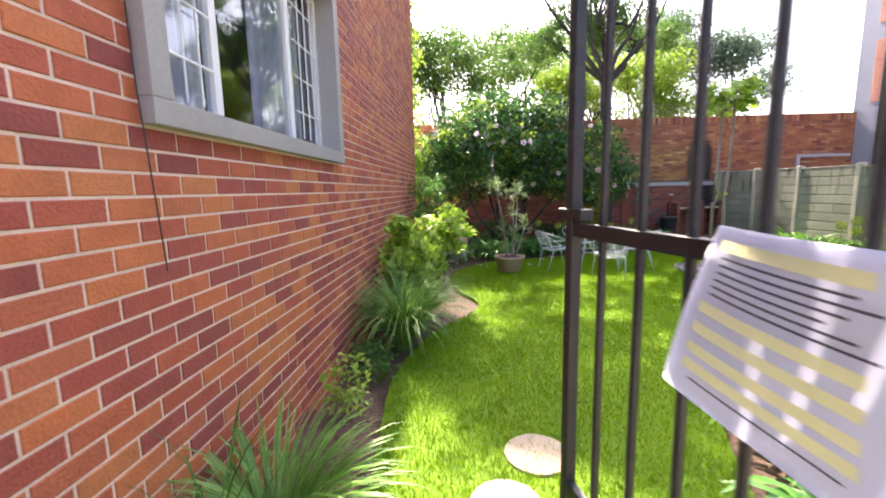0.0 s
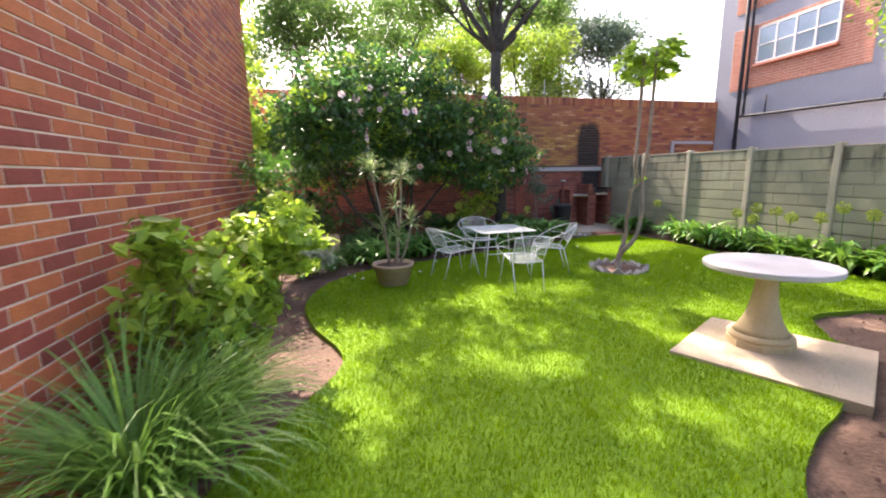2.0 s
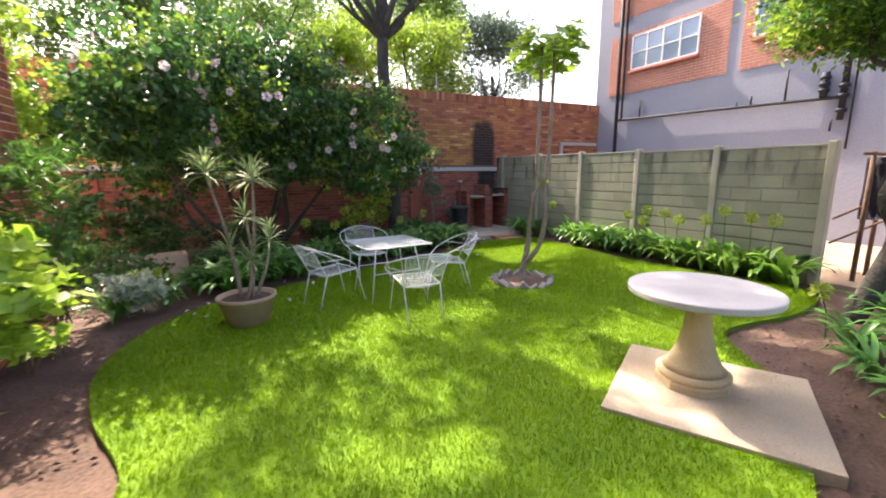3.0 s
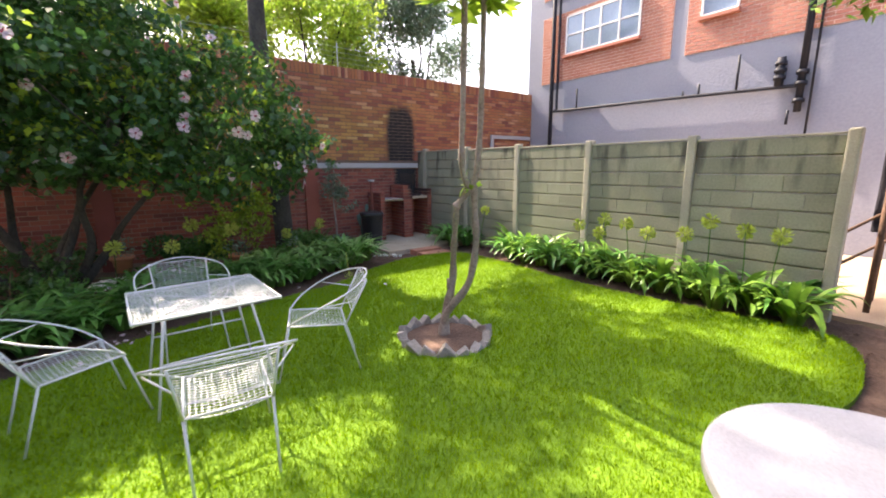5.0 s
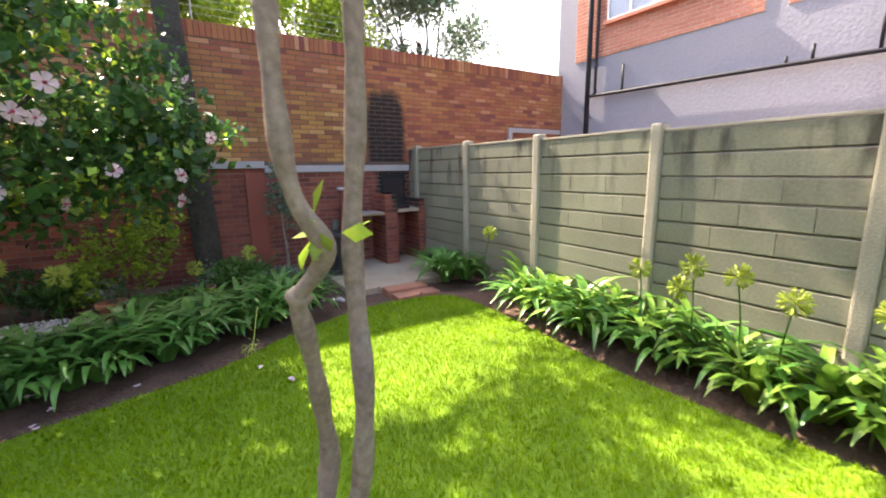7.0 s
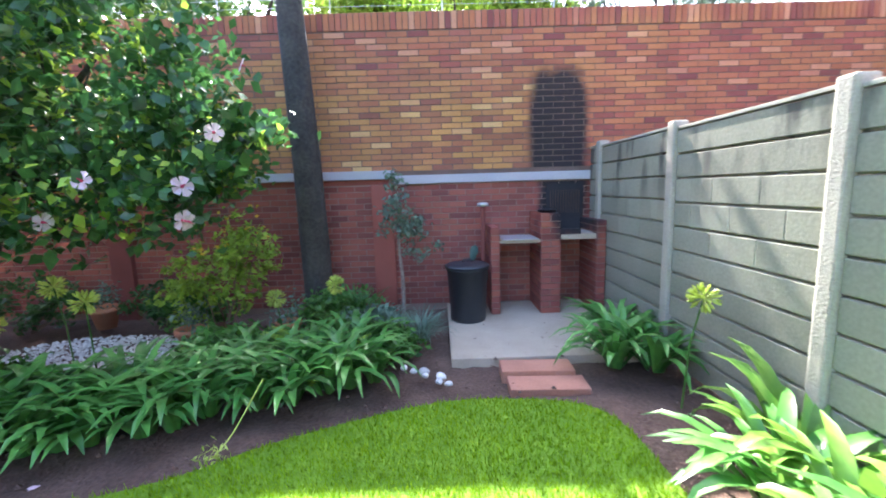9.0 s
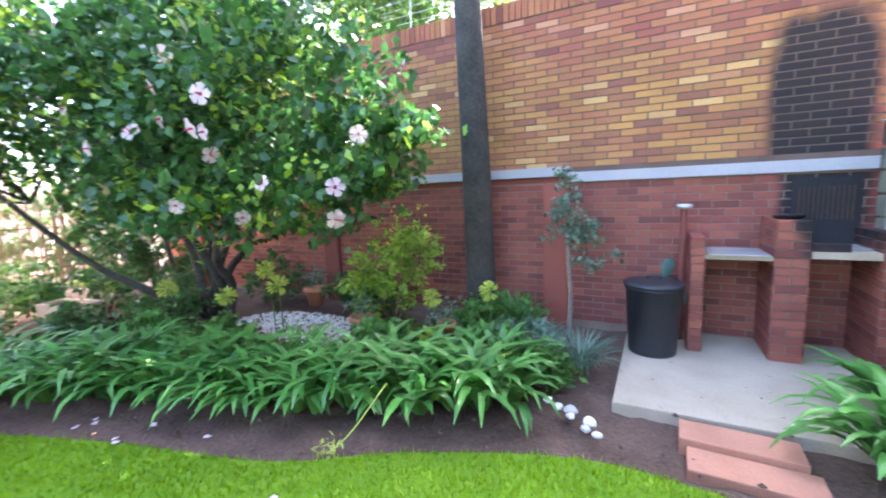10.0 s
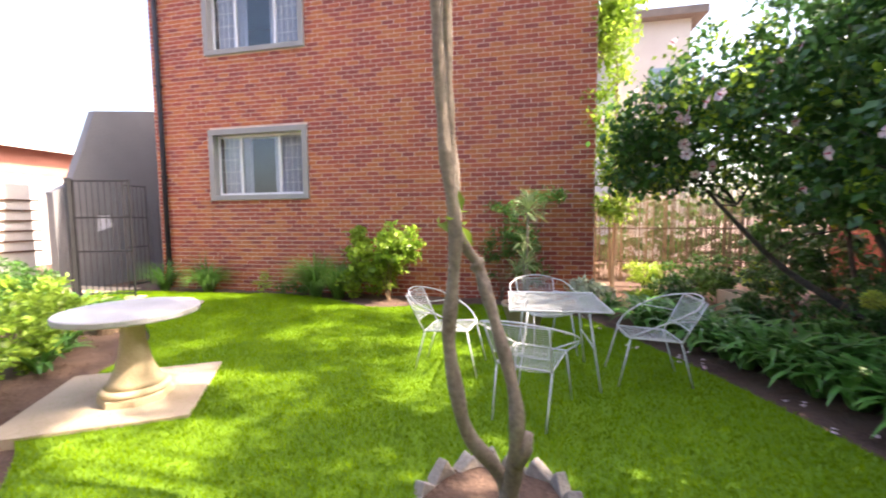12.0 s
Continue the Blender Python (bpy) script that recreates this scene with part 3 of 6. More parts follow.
def window(name, y0, y1, z0, z1):
    """A steel window with three lights, burglar bars, curtains and a plaster surround."""
    w = empty(name, SKEW @ pose(HX, y0, z0), "white framed window with grey surround and burglar bars", "window", "windows of the house", "structure")
    W, H = y1 - y0, z1 - z0
    out, t = 0.06, 0.11
    for nm, (a, b, c, d) in (("sill", (-t, W + t, -t * 0.9, -0.001)), ("lintel", (-t, W + t, H, H + t)), ("jamb", (-t, 0.0, 0.0, H)), ("jamb", (W, W + t, 0.0, H))):
        part(nm, boxed(-0.16, out, a, b, c, d, 0.004), M["frame_grey"], w, "taupe grey plaster surround")
    x = -0.12
    fr = bmesh.new()
    for a, b, c, d in ((0, W, 0, 0.05), (0, W, H - 0.05, H), (0, 0.05, 0.05, H - 0.05), (W - 0.05, W, 0.05, H - 0.05)):
        box(fr, x - 0.03, x + 0.02, a, b, c, d, 0.004)
    part("window_frame", fr, M["white"], w)
    for m0 in (0.27 * W, 0.71 * W):
        part("mullion", boxed(x - 0.03, x + 0.025, m0 - 0.03, m0 + 0.03, 0.05, H - 0.05, 0.004), M["white"], w)
    for a, b in ((0.05, 0.27 * W - 0.03), (0.27 * W + 0.03, 0.71 * W - 0.03), (0.71 * W + 0.03, W - 0.05)):
        p = part("pane", boxed(x - 0.006, x - 0.002, a, b, 0.05, H - 0.05), M["glass"], w)
        p.visible_shadow = False
    for a, b in ((0.06, 0.27 * W - 0.04), (0.71 * W + 0.04, W - 0.06)):
        for k in range(1, 4):
            yy = a + (b - a) * k / 4
            part("bar", tubed([(x + 0.035, yy, 0.06), (x + 0.035, yy, H - 0.06)], 0.006, 5), M["white"], w)
        for k in range(1, 5):
            zz = H * k / 5
            part("bar", tubed([(x + 0.035, a, zz), (x + 0.035, b, zz)], 0.006, 5), M["white"], w)
    for a, b in ((0.02, 0.34 * W), (0.6 * W, W - 0.02)):
        bm = bmesh.new()
        k = 28
        cols = [[bm.verts.new((x - 0.16 + 0.03 * math.sin(i * 1.7) + 0.012 * math.sin(i * 4.1), a + (b - a) * i / k, zz)) for zz in (0.03, H - 0.02)] for i in range(k + 1)]
        for p, q in zip(cols, cols[1:]):
            bm.faces.new((p[0], q[0], q[1], p[1]))
        part("curtain", bm, M["curtain"], w, "gathered lilac grey curtain", True)
    part("curtain_rail", tubed([(x - 0.13, 0.02, H - 0.05), (x - 0.13, W - 0.02, H - 0.05)], 0.012, 8), M["white"], w)
    return w


window("window_1", WY0, WY1, *WZ[0])
window("window_2", WY0, WY1, *WZ[1])

# downpipe at the corner of the house
dp = empty("downpipe", SKEW @ pose(HX + 0.06, 0.72, 0), "dark slate painted rainwater downpipe on the house corner", "pipe", kind="structure")
part("pipe", tubed([(0, 0, 0.02), (0, 0, HZ)], 0.05, 14), M["pipe"], dp, smooth=True)
for z in (0.5, 2.4, 4.3):
    part("bracket", boxed(-0.06, 0.055, -0.058, 0.058, z, z + 0.04, 0.004), M["pipe"], dp)

# loose wire hanging down the house wall below the window
cable = part("loose_cable", tubed(bend([(HX + 0.02, 1.85, 2.6), (HX + 0.022, 1.85, 2.1), (HX + 0.03, 1.86, 1.78), (HX + 0.022, 1.9, 1.34)], 8), 0.0028, 6), M["black"])
cable.matrix_basis = SKEW
tagged(cable, "thin dark cable hanging loose on the brick wall", "cable")

# ---- golden brick boundary wall at the back ----
BY, BX0, BX1, BZ = 14.36, -3.0, 12.3, 3.80
wall_back = empty("wall_back", pose(0, 0, 0), "tall golden brown brick boundary wall with soldier course top", "wall", kind="structure")
part("core", boxed(BX0, BX1, BY, BY + 0.23, -0.1, BZ), M["mortar_dark"], wall_back)
wall_low = empty("wall_low", pose(0, 0, 0), "lower maroon brick wall with a pale cement coping", "wall", kind="structure")
part("core", boxed(BX0, 8.15, BY - 0.13, BY - 0.002, -0.1, 1.63), M["mortar_mid"], wall_low)
part("coping", boxed(5.4, 8.2, BY - 0.17, BY - 0.004, 1.63, 1.74, 0.006), M["plaster_grey"], wall_low, "pale grey cement coping")
part("coping", boxed(BX0, 5.398, BY - 0.19, BY - 0.004, 1.70, 1.81, 0.006), M["plaster_grey"], wall_low, "pale grey cement coping")
part("course", boxed(BX0, 5.398, BY - 0.128, BY - 0.004, 1.632, 1.698), M["brick_maroon"], wall_low)
for px in (5.1, 1.6, -1.9):
    part("pilaster", boxed(px, px + 0.28, BY - 0.21, BY - 0.132, -0.1, 1.625, 0.004), M["brick_maroon"], wall_low, "brick pilaster")
# soldier bricks along the top
bm_v, bm_f = [], []
x = BX0
while x < BX1 - 0.08:
    vv, ff = brick_shape(0.067, 0.214, 0.012)
    k = len(bm_v)
    bm_v += [(x + 0.04 - q[0], BY - q[1], BZ - 0.11 + q[2]) for q in vv]
    bm_f += [tuple(i + k for i in t) for t in ff]
    x += 0.078
part("soldier_course", (bm_v, bm_f), M["brick_gold"], wall_back)["kind"] = "stuff"
# grey cemented patch and wires above the wall
part("cement_ledge", boxed(10.57, 12.2, BY - 0.07, BY - 0.013, 2.44, 2.54, 0.006), M["plaster_grey"], wall_back, "pale cement ledge")
part("cement_ledge", boxed(10.57, 10.68, BY - 0.068, BY - 0.013, 1.6, 2.438, 0.006), M["plaster_grey"], wall_back, "pale cement upright under the ledge")
wires = empty("electric_fence", pose(0, BY + 0.1, BZ), "thin wire security fence on top of the wall", "fence")
for k in range(11):
    part("bracket", tubed([(-2.6 + 1.45 * k, 0, 0), (-2.6 + 1.45 * k, 0, 0.5)], 0.008, 6), M["steel"], wires)
for z in (0.12, 0.22, 0.32, 0.42):
    part("wire", tubed([(-2.6, 0, z), (11.9, 0, z)], 0.0025, 4), M["steel"], wires)

# ---- precast fence ----
FX = 8.0
POSTS = [6.3, 7.79, 9.29, 10.8, 12.29, 13.88]


def post_shape():
    bm = bmesh.new()
    box(bm, -0.055, 0.075, -0.055, 0.055, -0.1, 2.035, 0.02)
    return bm



def rise(y):
    """The precast wall climbs a little with the ground."""
    return -0.065 + (y - 6.3) * 0.0145


precast = empty("wall_precast", pose(FX, 0, 0), "weathered precast concrete panel wall with posts", "wall", kind="structure")
first = part("post", post_shape(), M["fence_post"], precast)
first.location = (0, POSTS[0], rise(POSTS[0]))
for y in POSTS[1:]:
    ob = new("post", first.data)
    ob.parent, ob.location = precast, (0, y, rise(y))
slots = list(zip(POSTS, POSTS[1:])) + [(13.88, 14.3)]
for y0, y1 in slots:
    for r in range(10):
        z0 = -0.03 + r * 0.1995 + rise((y0 + y1) / 2)
        a, b = y0 + 0.057, (y1 - 0.057 if y1 < 14.2 else 14.2)
        cuts = [a] + ([a + (b - a) * f for f in ((0.33, 0.66) if r % 2 else (0.18, 0.52, 0.84))] if r in (5, 6, 7) and b - a > 1 else []) + [b]
        bm = bmesh.new()
        box(bm, 0.0, 0.03, a, b, z0, z0 + 0.196)
        for p, q in zip(cuts, cuts[1:]):
            box(bm, -0.022, 0.002, p + 0.001, q - 0.001, z0 + 0.011, z0 + 0.191, 0.006)
        part("panel", bm, M["fence"], precast)
    part("capping", boxed(-0.028, 0.05, y0 + 0.06, min(y1 - 0.06, 14.22), 1.968 + rise((y0 + y1) / 2), 1.992 + rise((y0 + y1) / 2), 0.004), M["fence_post"], precast, "thin pale capping strip")

# ---- painted block next door ----
GX = 12.4
next_door = empty("apartment_building", pose(0, 0, 0), "grey painted and salmon brick apartment building", "building")
part("wall", boxed(GX, GX + 9, -6.0, 14.6, -0.1, 10.5), M["building_grey"], next_door)
part("roof", boxed(GX - 0.3, GX + 9.3, -6.3, 14.9, 10.5, 10.8), M["rooftile"], next_door)
for y0, y1, z0, z1 in ((10.32, 14.07, 4.03, 5.83), (6.2, 10.02, 4.03, 5.83), (10.32, 14.07, 6.3, 8.4), (6.2, 10.02, 6.3, 8.4), (1.5, 5.7, 4.03, 5.83)):
    bk = part("brick_panel", boxed(GX - 0.012, GX - 0.001, y0, y1, z0, z1), M["mortar"], next_door)
    opening = [(y1 - 13.2, y1 - 11.1, 4.7, 5.7)] if (y1 > 13 and z0 < 5) else ([(y1 - 9.72, y1 - 9.05, 4.72, 5.6)] if (y1 > 9 and y1 < 11 and z0 < 5) else [])
    bricks(bk, (GX - 0.013, y1, 0), (0, -1, 0), (-1, 0, 0), y1 - y0, z0, z1, M["building_brick"], proud=0.006, openings=opening)


def steel_window(y0, y1, z0, z1, cols, rows):
    w = empty("window", pose(GX - 0.01, 0, 0), "white steel casement window with small panes", "window", "windows of the apartment building")
    for k in range(cols + 1):
        y = y0 + (y1 - y0) * k / cols
        part("mullion", boxed(-0.06, -0.02, y - 0.022, y + 0.022, z0, z1, 0.003), M["white"], w)
    for k in range(rows + 1):
        z = z0 + (z1 - z0) * k / rows
        part("transom", boxed(-0.055, -0.018, y0, y1, z - 0.02, z + 0.02, 0.003), M["white"], w)
    for k in range(cols):
        part("pane", boxed(-0.03, -0.025, y0 + (y1 - y0) * k / cols + 0.022, y0 + (y1 - y0) * (k + 1) / cols - 0.022, z0, z1), M["pane_far"], w)
    part("sill", boxed(-0.12, 0.0, y0 - 0.05, y1 + 0.05, z0 - 0.1, z0 - 0.03, 0.006), M["building_brick"], w, "sloping brick sill")
    return w


# the sky's reflection is painted into the bluish base colour of these panes
M["pane_far"] = material("pane with sky reflection in its colour", (0.20, 0.27, 0.38), (0.28, 0.36, 0.47), 1.0, 0.06, 0.0, 20, spec=1.0)
steel_window(11.1, 13.2, 4.72, 5.68, 4, 2)
steel_window(9.05, 9.72, 4.75, 5.6, 1, 2)

pipes = empty("waste_pipes", pose(GX - 0.09, 0, 0), "black soil and waste pipes on the grey wall", "pipe", kind="structure")
part("stack", tubed([(0, 13.62, 0), (0, 13.62, 9.5)], 0.055, 12), M["pipe"], pipes, smooth=True)
part("branch", tubed(bend([(0, 13.42, 8.5), (0, 13.42, 4.0), (0, 13.41, 3.3), (0, 13.3, 3.22), (0, 10.5, 3.15), (0, 8.2, 3.08), (0, 7.9, 3.07)], 4), 0.035, 10), M["pipe"], pipes, smooth=True)
part("stack", tubed([(0, 7.86, 2.6), (0, 7.86, 8.5)], 0.058, 12), M["pipe"], pipes, smooth=True)
part("stack", tubed([(0.02, 7.7, 2.0), (0.02, 7.7, 8.5)], 0.02, 10), M["pipe"], pipes, smooth=True)
for y, z0, z1 in ((12.74, 3.2, 3.74), (8.9, 3.1, 3.81), (9.93, 3.12, 3.26), (9.61, 3.11, 3.36), (8.0, 2.38, 2.64)):
    part("stub", tubed([(0, y, z0), (0, y, z1)], 0.024, 8), M["pipe"], pipes, smooth=True)
for y, z in ((8.2, 3.25), (8.2, 3.38), (8.2, 3.51), (7.86, 3.1), (7.86, 2.8), (7.86, 3.3)):
    part("collar", tubed([(0, y, z - 0.035), (0, y, z + 0.035)], 0.095, 12), M["pipe"], pipes, smooth=True)
part("trap", tubed([(0, 8.2, 3.1), (0, 8.2, 3.62)], 0.07, 12), M["pipe"], pipes, smooth=True)

# ---- closing walls and things beyond the gate ----
shed = empty("gable_wall", pose(0, 0, 0), "dark grey painted gable wall behind the gate", "wall", kind="structure")
bm = bmesh.new()
prof = [(-5.2, -0.1), (-0.66, -0.1), (-0.66, 2.1), (-1.03, 2.32), (-1.33, 3.1), (-1.69, 4.07), (-5.2, 4.9)]
f0 = [bm.verts.new((x, -1.6, z)) for x, z in prof]
f1 = [bm.verts.new((x, -1.8, z)) for x, z in prof]
bm.faces.new(f0[::-1])
bm.faces.new(f1)
for i in range(len(prof)):
    bm.faces.new((f0[i], f0[(i + 1) % len(prof)], f1[(i + 1) % len(prof)], f1[i]))
bmesh.ops.recalc_face_normals(bm, faces=bm.faces)
part("panel", bm, M["sheet_grey"], shed)
for k in range(14):
    part("rib", boxed(-4.0 + k * 0.24, -3.96 + k * 0.24, -1.6, -1.575, 0.0, 2.0), M["sheet_grey"], shed)

low_house = empty("neighbour_house", pose(0, 0, 0), "low cream and brick house with a shallow roof", "house")
part("wall", boxed(-8.5, 2.0, -9.0, -8.6, -0.1, 4.0), M["cream"], low_house)
part("brick_band", boxed(-8.6, 2.1, -8.6, -8.57, 3.1, 4.0), M["building_brick"], low_house, "salmon brick band under the eaves")
part("roof", boxed(-9.0, 2.4, -9.6, -8.1, 4.0, 4.15), M["rooftile"], low_house)
part("fascia", boxed(-9.0, 2.4, -8.1, -8.06, 3.93, 4.15), M["white"], low_house, "pale eaves board")
for wx in (-5.6, -4.9, -4.2):
    part("window", boxed(wx, wx + 0.55, -8.6, -8.55, 2.5, 3.05), M["pane_far"], low_house)
screen = empty("slat_screen", pose(0, 0, 0), "cream garden screen with dark horizontal slats", "fence")
part("panel", boxed(-1.3, 1.2, -3.3, -3.2, -0.1, 2.35), M["cream"], screen)
for k in range(6):
    part("slat", boxed(-1.45, 1.3, -3.2, -3.16, 0.75 + 0.24 * k, 0.79 + 0.24 * k), M["rust"], screen)
paving = tagged(part("pavement", boxed(-1.0, 4.0, -3.1, 0.15, -0.06, 0.0), M["concrete"]), "grey concrete path outside the gate", "path", kind="structure")
paving = tagged(part("pavement", boxed(8.1, 12.38, 2.0, 14.3, -0.06, 0.02), M["paving"]), "sandy paving of the drying yard", "paving", kind="structure")

# reed fence behind the hibiscus, and the neighbour's garden beyond it
reeds = empty("reed_fence", pose(-3.6, 0, 0), "dry upright reed fence with cross wires", "fence")
bm_v, bm_f = [], []
y = 9.75
while y < 14.2:
    h = 1.95 + rng.uniform(-0.14, 0.14)
    r, o = rng.uniform(0.008, 0.016), rng.uniform(-0.02, 0.02)
    k = len(bm_v)
    for z in (0.0, h):
        bm_v += [(o + r * math.cos(a), y + r * math.sin(a), z) for a in (0.5, 1.75, 3.0, 4.25, 5.5)]
    bm_f += [(k + i, k + (i + 1) % 5, k + 5 + (i + 1) % 5, k + 5 + i) for i in range(5)]
    y += rng.uniform(0.022, 0.062)
part("reeds", (bm_v, bm_f), M["reed"], reeds)["kind"] = "stuff"
for z in (0.45, 1.2):
    part("cross_rail", tubed([(0.03, 9.75, z), (0.03, 14.2, z)], 0.012, 6), M["rust"], reeds)
white_house = empty("white_house", pose(0, 0, 0), "white rendered house with a dark eaves edge", "house")
part("wall", boxed(-16, -9.6, 11.6, 13.9, -0.1, 8.2), M["cream"], white_house)
part("roof", boxed(-16.4, -9.2, 11.2, 14.3, 8.2, 8.45), M["rooftile"], white_house)
part("window", boxed(-9.6, -9.55, 12.6, 13.3, 5.6, 6.6), M["pane_far"], white_house)

# ---- gate at the entrance ----
def gate_leaf(name, length, bars, label):
    """A steel gate leaf along +x from its hinge, with upright bars, rails and stiles."""
    g = empty(name, pose(0, 0, 0), label, "gate", "garden gate")
    for x in (0.0, length):
        part("stile", boxed(x - 0.013, x + 0.013, -0.013, 0.013, 0.06, 2.22, 0.003), M["black"], g)
    for z in (0.12, 0.9, 1.52, 2.18):
        part("rail", boxed(0.013, length - 0.013, -0.01, 0.01, z, z + 0.03, 0.002), M["black"], g)
    for k in range(1, bars):
        part("bar", tubed([(length * k / bars, 0, 0.08), (length * k / bars, 0, 2.2)], 0.008, 8), M["black"], g)
    part("latch", boxed(length - 0.05, length + 0.045, -0.016, 0.016, 1.555, 1.58, 0.004), M["black"], g)
    return g


leaf = gate_leaf("gate", 0.945, 9, "open black steel bar gate leaf with upright bars")
leaf.matrix_basis = pose(0.42, 0.42, 0, 0, 0, math.degrees(math.atan2(0.94, -0.285)))
fixed = gate_leaf("gate", 0.5, 5, "closed narrow black steel bar gate panel")
fixed.matrix_basis = pose(-1.1, 0.32, 0, 0, 0, 0)
gp = tagged(part("gate_post", boxed(0.42, 0.5, 0.32, 0.4, -0.05, 2.25, 0.004), M["black"]), "black square steel gate post", "post", kind="structure")

# notice in a sleeve tied to the gate, curling away from it
sign = empty("notice", pose(0.42, 0.42, 0, 0, 0, math.degrees(math.atan2(0.94, -0.285))), "white paper notice in a sleeve hanging on the gate", "sign")


def curl(u, w):
    """The sheet's surface: u across, w down."""
    return Vector((0.455 - 0.2 * (u - 0.5) + 0.01 * w, 0.035 + 0.045 * w * (1 - u) + 0.02 * math.sin(2.5 * u + 2 * w), 1.575 - 0.01 * u - 0.2 * w - 0.09 * u * w))


bm = bmesh.new()
g = [[bm.verts.new(curl(i / 14, j / 18)) for i in range(15)] for j in range(19)]
for j in range(18):
    for i in range(14):
        bm.faces.new((g[j][i], g[j][i + 1], g[j + 1][i + 1], g[j + 1][i]))
bmesh.ops.solidify(bm, geom=bm.faces[:], thickness=0.0015)
part("sheet", bm, M["paper"], sign, smooth=True)


def strip(u0, u1, w0, w1, mat, nm):
    bm = bmesh.new()
    k = 8
    for off in (0.004,):
        a = [[bm.verts.new(curl(u0 + (u1 - u0) * i / k, w) + Vector((0, off, 0))) for i in range(k + 1)] for w in (w0, w1)]
        for i in range(k):
            bm.faces.new((a[0][i], a[0][i + 1], a[1][i + 1], a[1][i]))
    part(nm, bm, mat, sign)


for w in (0.16, 0.2, 0.24, 0.28, 0.32, 0.36, 0.86):
    strip(0.14, 0.8 + 0.1 * math.sin(w * 40), w, w + 0.012, M["ink"], "text_line")
for w in (0.07, 0.42, 0.54, 0.66, 0.76):
    strip(0.1, 0.86, w, w + 0.06, M["marker"], "highlight")


# ---- stone table ----
slab = tagged(part("table_slab", boxed(-0.6, 0.6, -0.61, 0.61, -0.04, 0.05, 0.008), M["concrete"]), "square pale concrete slab set in the lawn", "paving slab", kind="structure")
slab.matrix_basis = pose(3.66, 5.19, 0, 0, 0, 29.5)
stone = empty("stone_table", pose(3.69, 5.34, 0.05), "round cast stone garden table on a flared pedestal", "table")
part("plinth", lathe([(0.255, 0.0), (0.255, 0.05), (0.245, 0.065)], 48, [8, 8, 8]), M["stone"], stone, "eight sided plinth")
part("moulding", lathe([(0.235, 0.066), (0.245, 0.08), (0.245, 0.1), (0.225, 0.118)], 40), M["stone"], stone, smooth=True)
part("pedestal", lathe([(0.21, 0.119), (0.18, 0.16), (0.14, 0.24), (0.112, 0.33), (0.094, 0.43), (0.084, 0.52), (0.082, 0.6), (0.095, 0.66), (0.13, 0.675)], 40), M["stone"], stone, smooth=True)
part("tabletop", lathe([(0.462, 0.676), (0.478, 0.681), (0.483, 0.69), (0.483, 0.721), (0.479, 0.727), (0.47, 0.73)], 72), M["stone_top"], stone, "pale round tabletop with a chipped edge")


# ---- wire furniture ----
def wire_chair():
    c = empty("garden_chair", pose(0, 0, 0), "white wire garden chair with a hooped arm", "chair", "chairs round the wire table")
    hw, f, b, sz = 0.205, 0.22, -0.2, 0.41          # half width, front, back of the seat, height

    def seat(x, y):
        return Vector((x, y, sz + 0.03 * ((y - b) / (f - b)) - 0.025 * (1 - (x / hw) ** 2)))

    def back(x, t):
        return Vector((x * (1 + 0.12 * t), b - 0.17 * t - 0.02 * (1 - (x / hw) ** 2), sz + 0.34 * t))
    n = 15
    bm = bmesh.new()
    tube(bm, [seat(-hw, b), seat(-hw, f), seat(hw, f), seat(hw, b), seat(-hw, b)], 0.007, 8)
    seat_frame = part("seat_frame", bm, M["wire"], c, smooth=True)
    for k in range(n + 1):
        x = -hw + 2 * hw * k / n
        part("seat_wire", tubed([seat(x, b + (f - b) * i / 5) for i in range(6)], 0.0018, 4), M["wire"], seat_frame)
        y = b + (f - b) * k / n
        part("seat_wire", tubed([seat(-hw + 2 * hw * i / 5, y) for i in range(6)], 0.0018, 4), M["wire"], seat_frame)
    backrest = part("backrest", tubed([back(-hw, 0.3), back(hw, 0.3), back(hw, 1.0), back(-hw, 1.0), back(-hw, 0.3)], 0.004, 6), M["wire"], c, "white wire mesh backrest")
    for k in range(15):
        t = 0.3 + 0.7 * k / 14
        part("back_wire", tubed([back(-hw + 2 * hw * i / 6, t) for i in range(7)], 0.0022, 4), M["wire"], backrest)
    for k in range(11):
        x = -hw + 2 * hw * k / 10
        part("back_wire", tubed([back(x, 0.3), back(x, 0.65), back(x, 1.0)], 0.0018, 4), M["wire"], backrest)
    for s in (-1, 1):
        part("back_upright", tubed([seat(s * hw, b), back(s * hw, 0.4), back(s * hw, 1.0)], 0.007, 8), M["wire"], c, smooth=True)
    hoop = [(-hw, f, sz + 0.03), (-hw - 0.10, f - 0.1, sz + 0.12), (-hw - 0.155, f - 0.27, sz + 0.215), (-hw - 0.12, b - 0.04, sz + 0.30),
            (-hw * 0.75, b - 0.17, sz + 0.355), (0, b - 0.2, sz + 0.37)]
    hoop += [(-x, y, z) for x, y, z in hoop[-2::-1]]
    part("arm_hoop", tubed(bend(hoop, 6), 0.0065, 8), M["wire"], c, smooth=True)
    for s in (-1, 1):
        part("arm_brace", tubed([back(s * hw, 0.55), (s * (hw + 0.15), f - 0.28, sz + 0.205)], 0.005, 6), M["wire"], c, smooth=True)
        part("leg", tubed([(s * hw, f - 0.01, sz + 0.03), (s * (hw + 0.03), f + 0.09, 0.02)], [0.008, 0.0065], 8), M["wire"], c, smooth=True)
        part("leg", tubed([(s * hw, b + 0.01, sz), (s * (hw - 0.01), b - 0.1, 0.02)], [0.008, 0.0065], 8), M["wire"], c, smooth=True)
    return c


